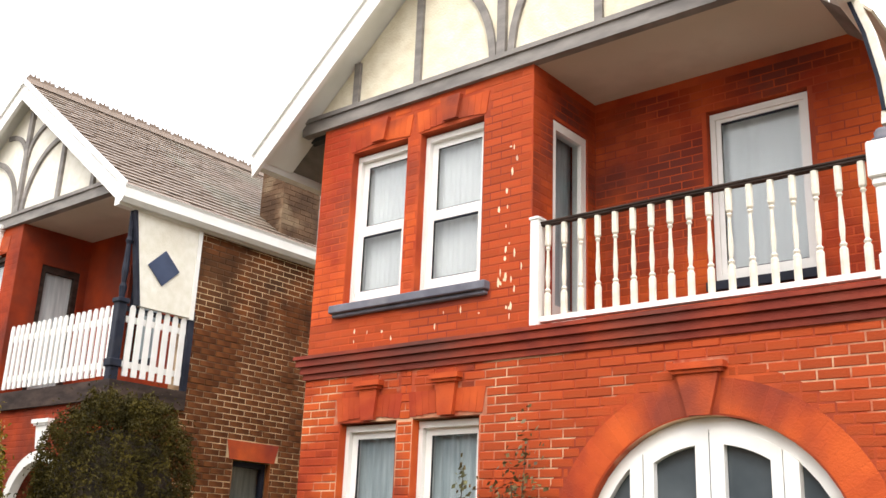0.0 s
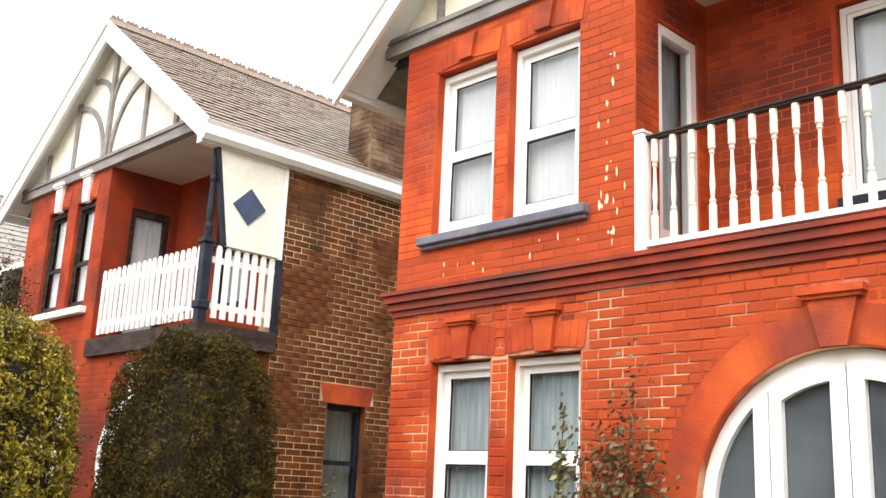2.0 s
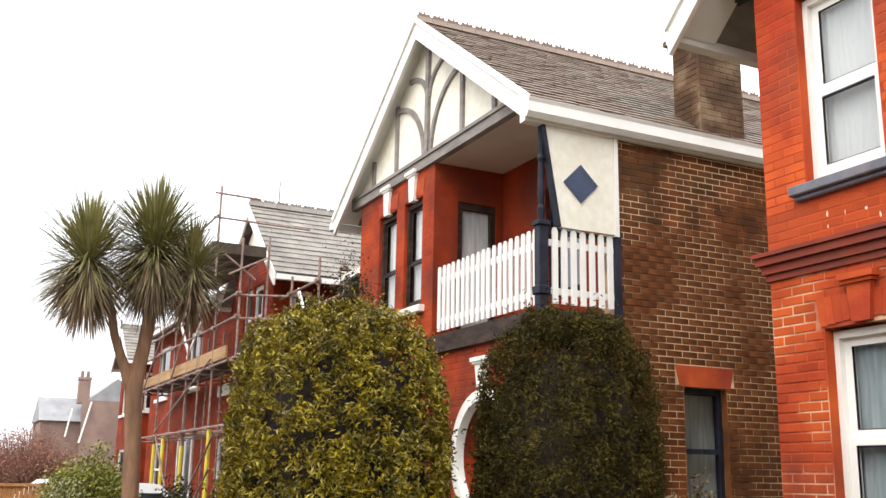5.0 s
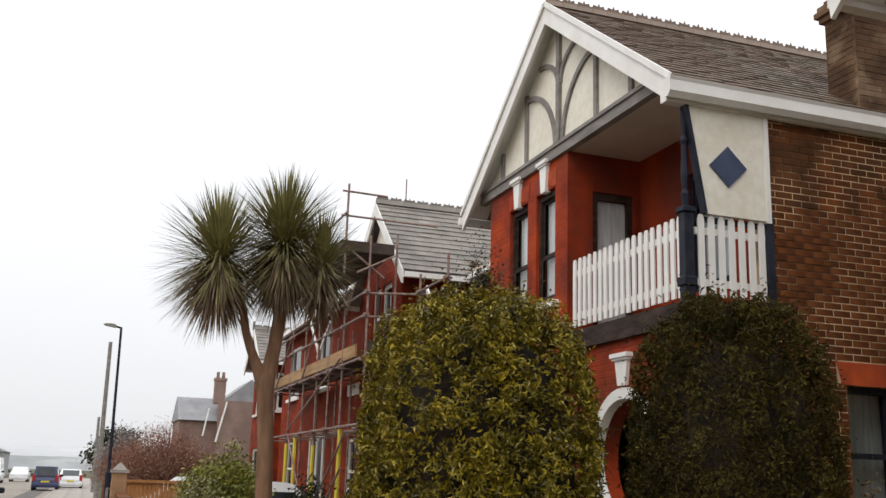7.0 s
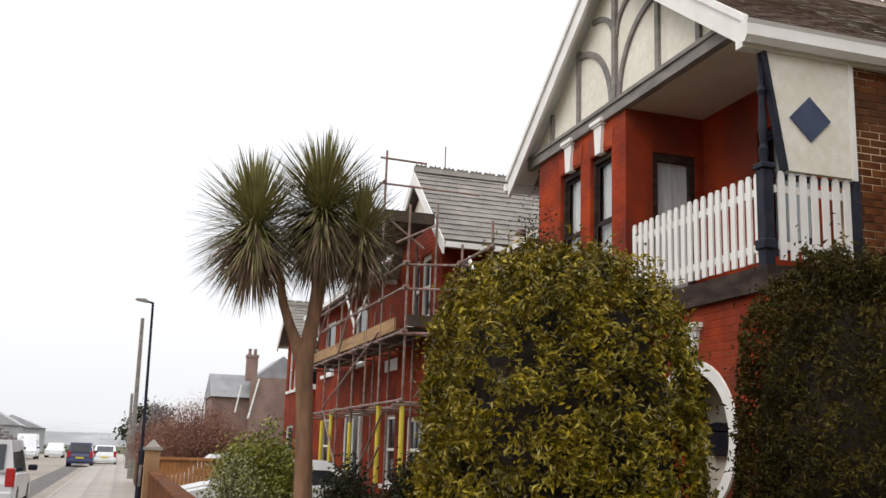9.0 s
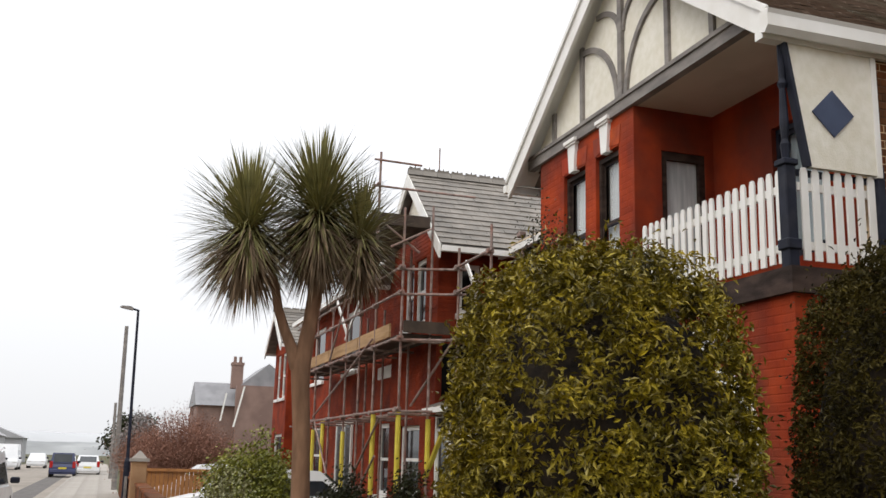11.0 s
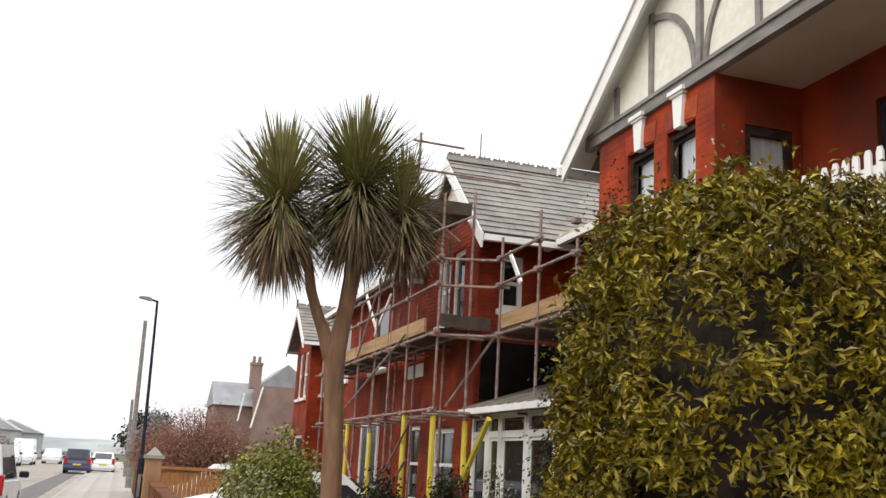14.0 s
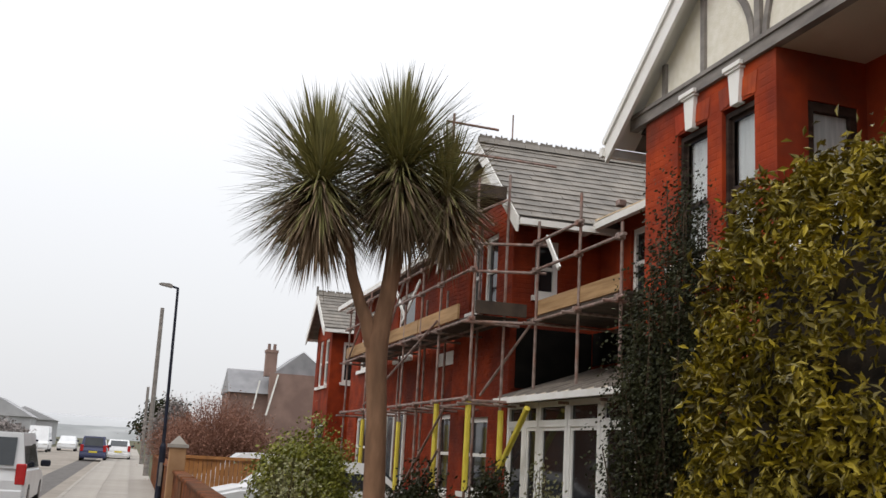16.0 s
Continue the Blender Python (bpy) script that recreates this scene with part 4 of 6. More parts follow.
# ---- ground, road and pavement ----
tagged(obj("ground", boxes((-900, 200, -300, 900, -0.6, -0.12)), M_SOIL), "dark garden soil and grass", "ground", kind="structure")
tagged(obj("garden", boxes((-150, 40, 2.58, 18.0, -0.12, -0.02)), M_SOIL), "bare front garden soil with moss", "ground", kind="structure")
tagged(obj("road", boxes((-150, 60, -7.0, 0.0, -0.12, -0.10))  , M_ROAD), "worn pale grey asphalt road", "road", kind="structure")
tagged(obj("road_patch", boxes((-150, 60, -1.5, -0.5, -0.10, -0.096)), M_PATCH), "dark trench repair strip in the asphalt", "road", kind="structure")
tagged(obj("kerb", boxes((-150, 60, 0.0, 0.13, -0.12, 0.0), bevel=0.012), M_CONC), "grey concrete kerb", "kerb", kind="structure")
pav = tagged(obj("pavement", boxes((-150, 60, 0.13, 2.575, -0.12, -0.012)), M_CONC), "pale concrete paving slabs", "pavement", kind="structure")

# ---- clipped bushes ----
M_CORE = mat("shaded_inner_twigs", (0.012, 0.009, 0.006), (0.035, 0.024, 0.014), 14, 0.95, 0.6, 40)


def bush(name, x, y, w, d, top, material, count, leaf, label, seed, square=3.0, base=0.0, gap=-0.12):
    """A clipped bush: stems, and a crown of single leaves round an uneven, squared dome."""
    rnd = random.Random(seed)
    b = empty(name, (x, y, base), label, "bush", "clipped bushes")
    bm = bmesh.new()
    for i in range(9):
        a = rnd.uniform(0, 6.28)
        p = Vector((x + 0.08 * math.cos(a), y + 0.08 * math.sin(a), base))
        q = Vector((x + 0.36 * w * math.cos(a), y + 0.36 * d * math.sin(a), base + (top - base) * rnd.uniform(0.5, 0.85)))
        tube(bm, p, q, 0.025, 0.008, 5)
    put("stem", bm, M_TWIG, b)
    V, F = [], []
    mid, hh = (top + base) / 2, (top - base) / 2
    for i in range(count):
        u, a = rnd.uniform(-0.9, 1), rnd.uniform(0, 2 * math.pi)
        c = math.sqrt(1 - u * u)
        dv = Vector((c * math.cos(a), c * math.sin(a), u))
        k = (abs(dv.x) ** square + abs(dv.y) ** square + abs(dv.z) ** square) ** (-1 / square)
        lump = 1 + 0.07 * noise.noise(dv * 2.6 + Vector((seed, 0, 0))) + 0.06 * noise.noise(dv * 7 + Vector((0, seed, 0))) + 0.05 * noise.noise(dv * 17)
        r = k * lump * (1 - min(abs(rnd.gauss(0, 0.075)), 0.3))
        p = Vector((x + dv.x * r * w / 2, y + dv.y * r * d / 2, mid + dv.z * r * hh))
        if noise.noise(p * 8) + 0.5 * noise.noise(p * 19) < gap and rnd.random() < 0.92:
            continue
        if rnd.random() < 0.03 and dv.z > 0.0:
            p += (dv + Vector((0, 0, 0.7))) * rnd.uniform(0.01, 0.09)
        n = (dv * 0.7 + Vector((rnd.gauss(0, 0.75), rnd.gauss(0, 0.75), rnd.gauss(0.35, 0.7)))).normalized()
        t = n.orthogonal()
        t = (Matrix.Rotation(rnd.uniform(0, 6.28), 3, n) @ t).normalized()
        s = n.cross(t)
        L = leaf * rnd.uniform(0.6, 1.25)
        W = L * 0.19
        j = len(V)
        V += [tuple(q) for q in (p - t * L / 2, p + s * W + n * 0.004, p + t * L / 2 - n * L * 0.15, p - s * W + n * 0.004)]
        F += [(j, j + 1, j + 2), (j, j + 2, j + 3)]
    o = under(pyobj("foliage", V, F, material), b)
    # near-black solid core, its colour holding the shade between the leaves
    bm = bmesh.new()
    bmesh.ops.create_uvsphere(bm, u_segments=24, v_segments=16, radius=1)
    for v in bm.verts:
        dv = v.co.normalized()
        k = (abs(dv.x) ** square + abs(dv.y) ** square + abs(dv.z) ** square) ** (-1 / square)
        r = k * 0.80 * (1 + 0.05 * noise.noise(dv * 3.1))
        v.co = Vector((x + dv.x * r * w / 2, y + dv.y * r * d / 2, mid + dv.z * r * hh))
    put("shade_core", bm, M_CORE, b)
    return b


bush("bush", -8.86, 4.16, 1.42, 1.42, 2.73, M_LEAF1, 115000, 0.045, "tall clipped evergreen bush with yellow-green leaves", 3, 3.3)
bush("bush", -8.06, 5.50, 1.16, 1.16, 2.70, M_LEAF2, 90000, 0.034, "dark clipped evergreen bush with small leaves", 7, 3.0, gap=-0.34)

# ---- the rest of the row ----


def plain_window(h, x0, x1, z0, z1, y):
    """A white sash window of a farther house, in a reveal."""
    bm = bmesh.new()
    mid = (z0 + z1) / 2
    slab(bm, rect(x0, x1, z0, z1), [rect(x0 + 0.08, x1 - 0.08, z0 + 0.09, mid - 0.03), rect(x0 + 0.08, x1 - 0.08, mid + 0.03, z1 - 0.09)], front(y + 0.05), Vector((0, 0.06, 0)))
    box(bm, x0 - 0.06, x1 + 0.06, y - 0.07, y + 0.05, z0 - 0.09, z0)
    w = put("window", bm, M_WHITE, h)
    part("pane", boxes((x0 + 0.05, x1 - 0.05, y + 0.09, y + 0.10, z0 + 0.05, z1 - 0.05)), M_DARKGLASS, w)


def side_win(h, x, y0, y1, z0, z1):
    bm = bmesh.new()
    mid = (z0 + z1) / 2
    slab(bm, rect(y0, y1, z0, z1), [rect(y0 + 0.08, y1 - 0.08, z0 + 0.09, mid - 0.03), rect(y0 + 0.08, y1 - 0.08, mid + 0.03, z1 - 0.09)], side(x - 0.03), Vector((-0.06, 0, 0)))
    box(bm, x - 0.05, x + 0.07, y0 - 0.06, y1 + 0.06, z0 - 0.09, z0)
    w = put("window", bm, M_WHITE, h)
    part("pane", boxes((x - 0.09, x - 0.08, y0 + 0.05, y1 - 0.05, z0 + 0.05, z1 - 0.05)), M_DARKGLASS, w)


def gabled(label, x0, x1, y0, y1, eave, apex, wallm, roofm, wins=(), swins=(), over=0.35, fwd=0.35, barge=None, crest=True, base=-0.1, infill=None):
    """A house with a gable to the street: walls with window openings, tiled pitches, bargeboards and crest."""
    k = (x0 + x1) / 2
    h = empty("house", (k, (y0 + y1) / 2, 0), label, "house", "houses in the row")
    sl = (apex - eave) / ((x1 - x0) / 2)
    bm = bmesh.new()
    slab(bm, [(x0, base), (x1, base), (x1, eave), (k, apex), (x0, eave)], [rect(*w) for w in wins], front(y0), Vector((0, 0.25, 0)))
    put("front_wall", bm, wallm, h)
    bm = bmesh.new()
    slab(bm, rect(y0 + 0.25, y1, base, eave), [rect(*w) for w in swins], side(x1), Vector((-0.25, 0, 0)))
    put("side_wall", bm, wallm, h)
    put("side_wall", boxes((x0, x0 + 0.25, y0 + 0.25, y1, base, eave)), wallm, h)
    for w in wins:
        plain_window(h, *w, y0)
    for w in swins:
        side_win(h, x1, *w)
    tip = eave - sl * over
    for s in (-1, 1):
        e = k + s * ((x1 - x0) / 2 + over)
        lay_roof(h, y0 - fwd, y1, (k, apex + 0.06), (e, tip + 0.06), roofm, 0.26, 0.2)
        bm = bmesh.new()
        strip(bm, [(e, tip), (k, apex)], 0.06, y0 - fwd + 0.02, y1)
        put("roof_deck", bm, M_GREY, h)
        bm = bmesh.new()
        slab(bm, [(e, tip + 0.06), (k, apex + 0.06), (k, apex - 0.22), (e - s * 0.02, tip - 0.20)], [], front(y0 - fwd - 0.02), Vector((0, 0.04, 0)))
        put("bargeboard", bm, barge or M_WHITE, h)
        put("gutter", boxes((e - 0.05, e + 0.06, y0 - fwd + 0.03, y1, tip - 0.08, tip + 0.02)), M_WHITE, h)
    if infill:
        d = (apex - 0.25 - (eave + 0.1)) / sl
        put("gable_panel", slab(bmesh.new(), [(k - d, eave + 0.1), (k + d, eave + 0.1), (k, apex - 0.25)], [], front(y0 - 0.03), Vector((0, 0.028, 0))), infill, h)
    if crest:
        ridge_crest(h, k, y0 - fwd, y1, apex + 0.12, roofm, 3.4)
    return h


# the house under repair
W3 = [(-23.6, -22.95, 4.2, 5.5), (-22.85, -22.15, 4.2, 5.5), (-23.6, -22.3, 1.0, 2.3)]
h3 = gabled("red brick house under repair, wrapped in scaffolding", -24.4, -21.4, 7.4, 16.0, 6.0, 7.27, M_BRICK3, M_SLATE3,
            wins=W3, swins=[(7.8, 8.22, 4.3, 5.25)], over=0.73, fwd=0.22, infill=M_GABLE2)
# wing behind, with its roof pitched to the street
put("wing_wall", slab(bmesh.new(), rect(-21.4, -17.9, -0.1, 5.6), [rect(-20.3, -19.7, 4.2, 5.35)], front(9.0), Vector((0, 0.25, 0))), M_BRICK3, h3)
plain_window(h3, -20.3, -19.7, 4.2, 5.35, 9.0)
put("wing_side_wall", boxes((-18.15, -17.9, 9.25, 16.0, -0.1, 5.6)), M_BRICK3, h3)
bm = bmesh.new()
slab(bm, [(8.6, 5.45), (8.6, 5.51), (12.0, 7.35), (12.0, 7.25)], [], lambda u, v: (-22.6, u, v), Vector((5.0, 0, 0)))
put("wing_roof", bm, M_SLATE3, h3)
put("valley_flashing", slab(bmesh.new(), [(-20.80, 8.58), (-20.62, 8.58), (-22.78, 11.95), (-22.96, 11.95)], [], lambda u, v: (u, v, 5.53 + (v - 8.58) * 0.541), Vector((0, 0, 0.03))), M_SCAR, h3)
put("wing_gutter", boxes((-21.2, -17.55, 8.50, 8.60, 5.36, 5.47)), M_WHITE, h3)
put("wing_bargeboard", slab(bmesh.new(), [(8.55, 5.30), (8.55, 5.52), (12.0, 7.40), (12.0, 7.15)], [], side(-17.58), Vector((0.04, 0, 0))), M_WHITE, h3)
# left part of the same house, set back
W3L = [(-33.4, -31.8, 3.75, 5.3), (-29.3, -27.8, 3.75, 5.3), (-33.3, -31.8, 0.9, 2.5), (-25.7, -24.7, 0.9, 2.4)]
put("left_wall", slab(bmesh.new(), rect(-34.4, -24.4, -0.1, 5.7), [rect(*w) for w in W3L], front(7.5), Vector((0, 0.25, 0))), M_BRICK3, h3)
for w in W3L:
    plain_window(h3, *w, 7.5)
bm = bmesh.new()
slab(bm, [(7.1, 5.62), (7.1, 5.69), (11.5, 7.0), (11.5, 6.9)], [], lambda u, v: (-34.6, u, v), Vector((10.0, 0, 0)))
put("left_roof", bm, M_SLATE3, h3)
put("left_gutter", boxes((-34.6, -24.8, 7.02, 7.12, 5.54, 5.66)), M_WHITE, h3)
put("white_sign", boxes((-25.75, -24.6, 7.46, 7.495, 3.36, 3.62), bevel=0.004), M_WHITE, h3, "blank white sign board on the brick wall")
# tall white glazed doors to the garden
for a in (-29.65, -28.75):
    gd = put("glazed_door", slab(bmesh.new(), rect(a, a + 0.80, 0.1, 2.55), [rect(a + 0.10, a + 0.70, 0.6, 2.45)], front(7.44), Vector((0, 0.05, 0))), M_WHITE, h3)
    part("pane", boxes((a + 0.06, a + 0.74, 7.462, 7.47, 0.55, 2.5)), M_FROST, gd)
# glazed porch with a lean-to roof
pc = empty("glazed_porch", (-19.2, 8.2, 0), "white framed glazed porch with a lean-to roof", "porch")
put("porch_roof", slab(bmesh.new(), [(7.22, 2.50), (7.22, 2.56), (9.0, 3.16), (9.0, 3.09)], [], lambda u, v: (-21.35, u, v), Vector((4.4, 0, 0))), M_SOFFIT, pc)
for i in range(12):
    x = -21.3 + 0.39 * i
    put("glazing_bar", slab(bmesh.new(), [(7.20, 2.555), (7.20, 2.59), (8.99, 3.195), (8.99, 3.157)], [], side(x), Vector((0.045, 0, 0))), M_GREY, pc)
put("gutter", boxes((-21.36, -16.95, 7.14, 7.22, 2.46, 2.55)), M_WHITE, pc)
for a, b in ((-21.36, -20.64), (-20.62, -20.08), (-20.06, -19.03), (-19.01, -18.0), (-17.98, -17.1)):
    put("frame_bay", slab(bmesh.new(), rect(a, b, 0.0, 2.47), [rect(a + 0.08, b - 0.08, 0.75, 2.10), rect(a + 0.08, b - 0.08, 2.20, 2.39)], front(7.4), Vector((0, 0.07, 0))), M_WHITE, pc)
    put("sash", slab(bmesh.new(), rect(a + 0.082, b - 0.082, 0.752, 2.098), [rect(a + 0.13, b - 0.13, 0.80, 2.05)], front(7.42), Vector((0, 0.04, 0))), M_WHITE, pc)
    put("pane", boxes((a + 0.03, b - 0.03, 7.44, 7.448, 0.7, 2.42)), M_DARKGLASS, pc)
put("porch_side", slab(bmesh.new(), rect(7.48, 8.95, 0.0, 2.47), [rect(7.6, 8.2, 0.8, 2.3), rect(8.3, 8.85, 0.8, 2.3)], side(-17.1), Vector((-0.06, 0, 0))), M_WHITE, pc)

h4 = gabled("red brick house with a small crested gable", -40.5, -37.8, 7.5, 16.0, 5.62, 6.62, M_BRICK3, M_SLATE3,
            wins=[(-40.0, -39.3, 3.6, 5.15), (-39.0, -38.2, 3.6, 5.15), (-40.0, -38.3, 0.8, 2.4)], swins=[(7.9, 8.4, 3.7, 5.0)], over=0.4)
put("finial", boxes((-39.18, -39.12, 7.09, 7.16, 6.62, 6.95), bevel=0.01), M_SLATE3, h4)
put("wing_wall", slab(bmesh.new(), rect(-37.8, -34.4, -0.1, 5.1), [rect(-37.2, -36.6, 3.7, 4.8), rect(-35.8, -35.2, 3.7, 4.8)], front(8.6), Vector((0, 0.25, 0))), M_BRICK3, h4)
plain_window(h4, -37.2, -36.6, 3.7, 4.8, 8.6)
plain_window(h4, -35.8, -35.2, 3.7, 4.8, 8.6)
put("wing_roof", slab(bmesh.new(), [(8.2, 5.0), (8.2, 5.07), (12.0, 6.6), (12.0, 6.5)], [], lambda u, v: (-38.5, u, v), Vector((4.2, 0, 0))), M_SLATE3, h4)

# ---- scaffolding ----
sc = empty("scaffold", (-22.5, 7.0, 0), "rusty tube scaffolding with plank decks and yellow sleeves", "scaffold")
YA, YS = 6.6, 7.5  # outer line along the front, and along the recess


def pole(name, a, b, r=0.024, material=None):
    bm = bmesh.new()
    tube(bm, a, b, r, seg=7)
    return put(name, bm, material or M_STEEL, sc)


STAND = [(-30.6, YA, 5.1), (-28.4, YA, 5.2), (-26.7, YA, 5.0), (-25.2, YA, 5.35), (-24.0, YA, 5.0), (-22.8, YA, 5.45), (-21.0, YA, 6.1), (-20.57, YS, 5.35), (-19.0, YS, 5.45), (-17.7, YS, 4.75),
         (-27.6, 7.15, 4.7), (-25.6, 7.15, 4.7), (-24.2, 7.15, 4.7), (-22.2, 7.1, 5.6), (-19.0, 8.75, 4.9), (-21.05, 7.15, 6.2)]
for x, y, top in STAND:
    pole("standard", (x, y, 0), (x + 0.03, y, top))
    put("base_plate", boxes((x - 0.09, x + 0.09, y - 0.09, y + 0.09, -0.02, 0.02)), M_STEEL, sc)
for z in (2.50, 3.74, 4.55, 5.0):
    pole("ledger", (-30.9, YA - 0.04, z), (-20.85, YA - 0.04, z + 0.01))
    pole("ledger", (-21.02, YA - 0.1, z - 0.03), (-20.55, YS + 0.15, z - 0.03))
    pole("ledger", (-20.75, YS - 0.04, z), (-17.5 if z < 4.6 else -18.8, YS - 0.04, z))
for z in (2.47, 3.74):
    pole("ledger", (-30.6, 7.1, z + 0.03), (-21.3, 7.1, z + 0.03))
    for x in (-30.6, -28.4, -26.7, -25.2, -24.0, -22.8, -21.0):
        pole("transom", (x + 0.05, YA - 0.2, z - 0.05), (x + 0.05, 7.38, z - 0.05), 0.022)
    for x in (-20.5, -19.05, -17.75):
        pole("transom", (x + 0.05, YS - 0.25, z - 0.05), (x + 0.05, 8.9, z - 0.05), 0.022)
for x, y in [(s_[0], s_[1]) for s_ in STAND[:10]]:
    for z in (2.5, 3.74, 4.55, 5.0):
        put("coupler", boxes((x - 0.045, x + 0.06, y - 0.075, y + 0.04, z - 0.045, z + 0.045), bevel=0.012), M_STEEL, sc)
for a, b in [((-28.2, YA - 0.06, 2.6), (-22.75, YA - 0.06, 3.9)), ((-28.0, YA - 0.06, 2.5), (-24.9, YA - 0.06, 0.2)), ((-25.9, YA - 0.06, 0.2), (-22.0, YA - 0.06, 2.4)), ((-23.6, YA - 0.08, 0.9), (-22.2, YA - 0.08, 1.7)),
             ((-30.2, YA - 0.06, 3.8), (-28.2, YA - 0.06, 5.0)), ((-26.6, YA - 0.06, 3.8), (-25.2, YA - 0.06, 5.0)), ((-20.6, YS - 0.06, 3.7), (-21.6, 7.0, 2.6)), ((-20.95, 6.35, 5.35), (-20.95, 7.1, 5.75)), ((-21.0, 6.9, 5.3), (-21.0, 6.2, 5.8))]:
    pole("diagonal_brace", a, b, 0.022)
rnd = random.Random(11)
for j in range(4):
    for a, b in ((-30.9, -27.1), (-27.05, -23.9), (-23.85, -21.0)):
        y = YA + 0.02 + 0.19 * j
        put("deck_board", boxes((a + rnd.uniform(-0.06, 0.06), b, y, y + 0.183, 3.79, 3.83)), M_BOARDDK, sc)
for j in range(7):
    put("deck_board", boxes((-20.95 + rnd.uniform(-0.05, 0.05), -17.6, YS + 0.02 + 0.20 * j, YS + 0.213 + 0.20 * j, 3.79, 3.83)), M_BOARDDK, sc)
for a, b in ((-30.8, -27.0), (-26.95, -24.2), (-24.15, -21.75)):
    put("toe_board", boxes((a, b, YA - 0.01, YA + 0.025, 3.84, 4.09)), M_BOARD, sc)
put("toe_board", boxes((-20.5, -17.7, YS + 0.005, YS + 0.04, 3.84, 4.07)), M_BOARD, sc)
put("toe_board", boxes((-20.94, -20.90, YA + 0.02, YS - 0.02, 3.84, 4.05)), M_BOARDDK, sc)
# black sheets added where only shade lies under the deck
put("shade_sheet", boxes((-21.34, -17.95, 8.86, 8.875, 3.2, 3.74)), M_DECKSHADE, sc, "black sheet standing in for the shade under the deck")
put("shade_sheet", boxes((-21.375, -21.36, 7.5, 8.85, 2.75, 3.74)), M_DECKSHADE, sc, "black sheet standing in for the shade under the deck")
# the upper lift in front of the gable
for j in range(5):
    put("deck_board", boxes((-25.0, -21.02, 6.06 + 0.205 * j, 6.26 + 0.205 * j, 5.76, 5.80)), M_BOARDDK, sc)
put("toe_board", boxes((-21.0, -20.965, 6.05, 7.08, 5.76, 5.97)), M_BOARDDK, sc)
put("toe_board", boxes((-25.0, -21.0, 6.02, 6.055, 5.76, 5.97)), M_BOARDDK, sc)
pole("guard_rail", (-21.0, 6.0, 6.46), (-21.0, 7.95, 6.44), 0.022)
pole("guard_rail", (-21.0, 6.0, 6.95), (-21.0, 6.9, 6.93), 0.022)
pole("guard_rail", (-25.2, 6.08, 6.5), (-20.9, 6.08, 6.5), 0.022)
pole("standard", (-21.03, 6.12, 5.3), (-21.0, 6.12, 7.1))
pole("standard", (-24.9, 6.12, 5.3), (-24.9, 6.12, 7.1))
pole("standard", (-22.9, 7.85, 7.3), (-22.9, 7.85, 7.95), 0.015)
for a, b in [((-22.7, YA, 1.0), (-22.68, YA, 2.47)), ((-20.98, YA, 1.1), (-20.98, YA, 2.45)), ((-27.3, YA, 1.1), (-27.3, YA, 2.5)), ((-28.4, YA, 0.9), (-28.4, YA, 2.3)), ((-21.0, 7.15, 1.5), (-21.0, 7.15, 2.35)), ((-19.9, 7.15, 2.36), (-21.1, 7.15, 1.35)), ((-25.2, YA, 0.9), (-25.2, YA, 2.2))]:
    pole("foam_sleeve", a, b, 0.048, M_YELLOW)
for x, y, z, r, w in [(-26.2, 6.7, 4.75, 38, 0.75), (-25.4, 6.75, 4.6, -30, 0.7), (-20.2, 7.6, 4.8, 48, 0.4)]:
    bm = bmesh.new()
    box(bm, -w, w, -0.015, 0.015, -0.04, 0.04, m=pose(x, y, z, 0, r, 0))
    put("loose_plank", bm, M_WHITE, sc)

# ---- cordyline palm ----
palm = empty("cordyline_palm", (-16.5, 4.15, 0), "cabbage palm with two leafy heads on a forked trunk", "palm tree")


def limb(name, line, seg):
    bm = bmesh.new()
    rings = []
    for k, (x, y, z, r) in enumerate(line):
        rings.append([bm.verts.new((x + r * math.cos(2 * math.pi * i / seg) * (1 + 0.07 * math.sin(3.1 * i + k)), y + r * math.sin(2 * math.pi * i / seg), z)) for i in range(seg)])
    for p, q in zip(rings, rings[1:]):
        for i in range(seg):
            bm.faces.new((p[i], p[(i + 1) % seg], q[(i + 1) % seg], q[i]))
    put(name, bm, M_TRUNK, palm, smooth=True)


limb("trunk", [(-16.5, 4.18, -0.05, 0.17), (-16.5, 4.16, 0.4, 0.135), (-16.5, 4.12, 1.2, 0.115), (-16.5, 4.09, 2.0, 0.108), (-16.5, 4.05, 2.5, 0.112), (-16.5, 4.04, 2.8, 0.125), (-16.5, 4.09, 3.05, 0.10), (-16.5, 4.13, 3.3, 0.092), (-16.5, 4.17, 3.65, 0.095), (-16.5, 4.18, 4.3, 0.10), (-16.5, 4.18, 4.7, 0.08)], 14)
limb("branch", [(-16.5, 3.99, 2.70, 0.08), (-16.5, 3.91, 2.98, 0.08), (-16.5, 3.81, 3.2, 0.068), (-16.5, 3.72, 3.45, 0.06), (-16.5, 3.65, 3.8, 0.055), (-16.5, 3.5, 4.15, 0.055), (-16.5, 3.34, 4.4, 0.055)], 10)


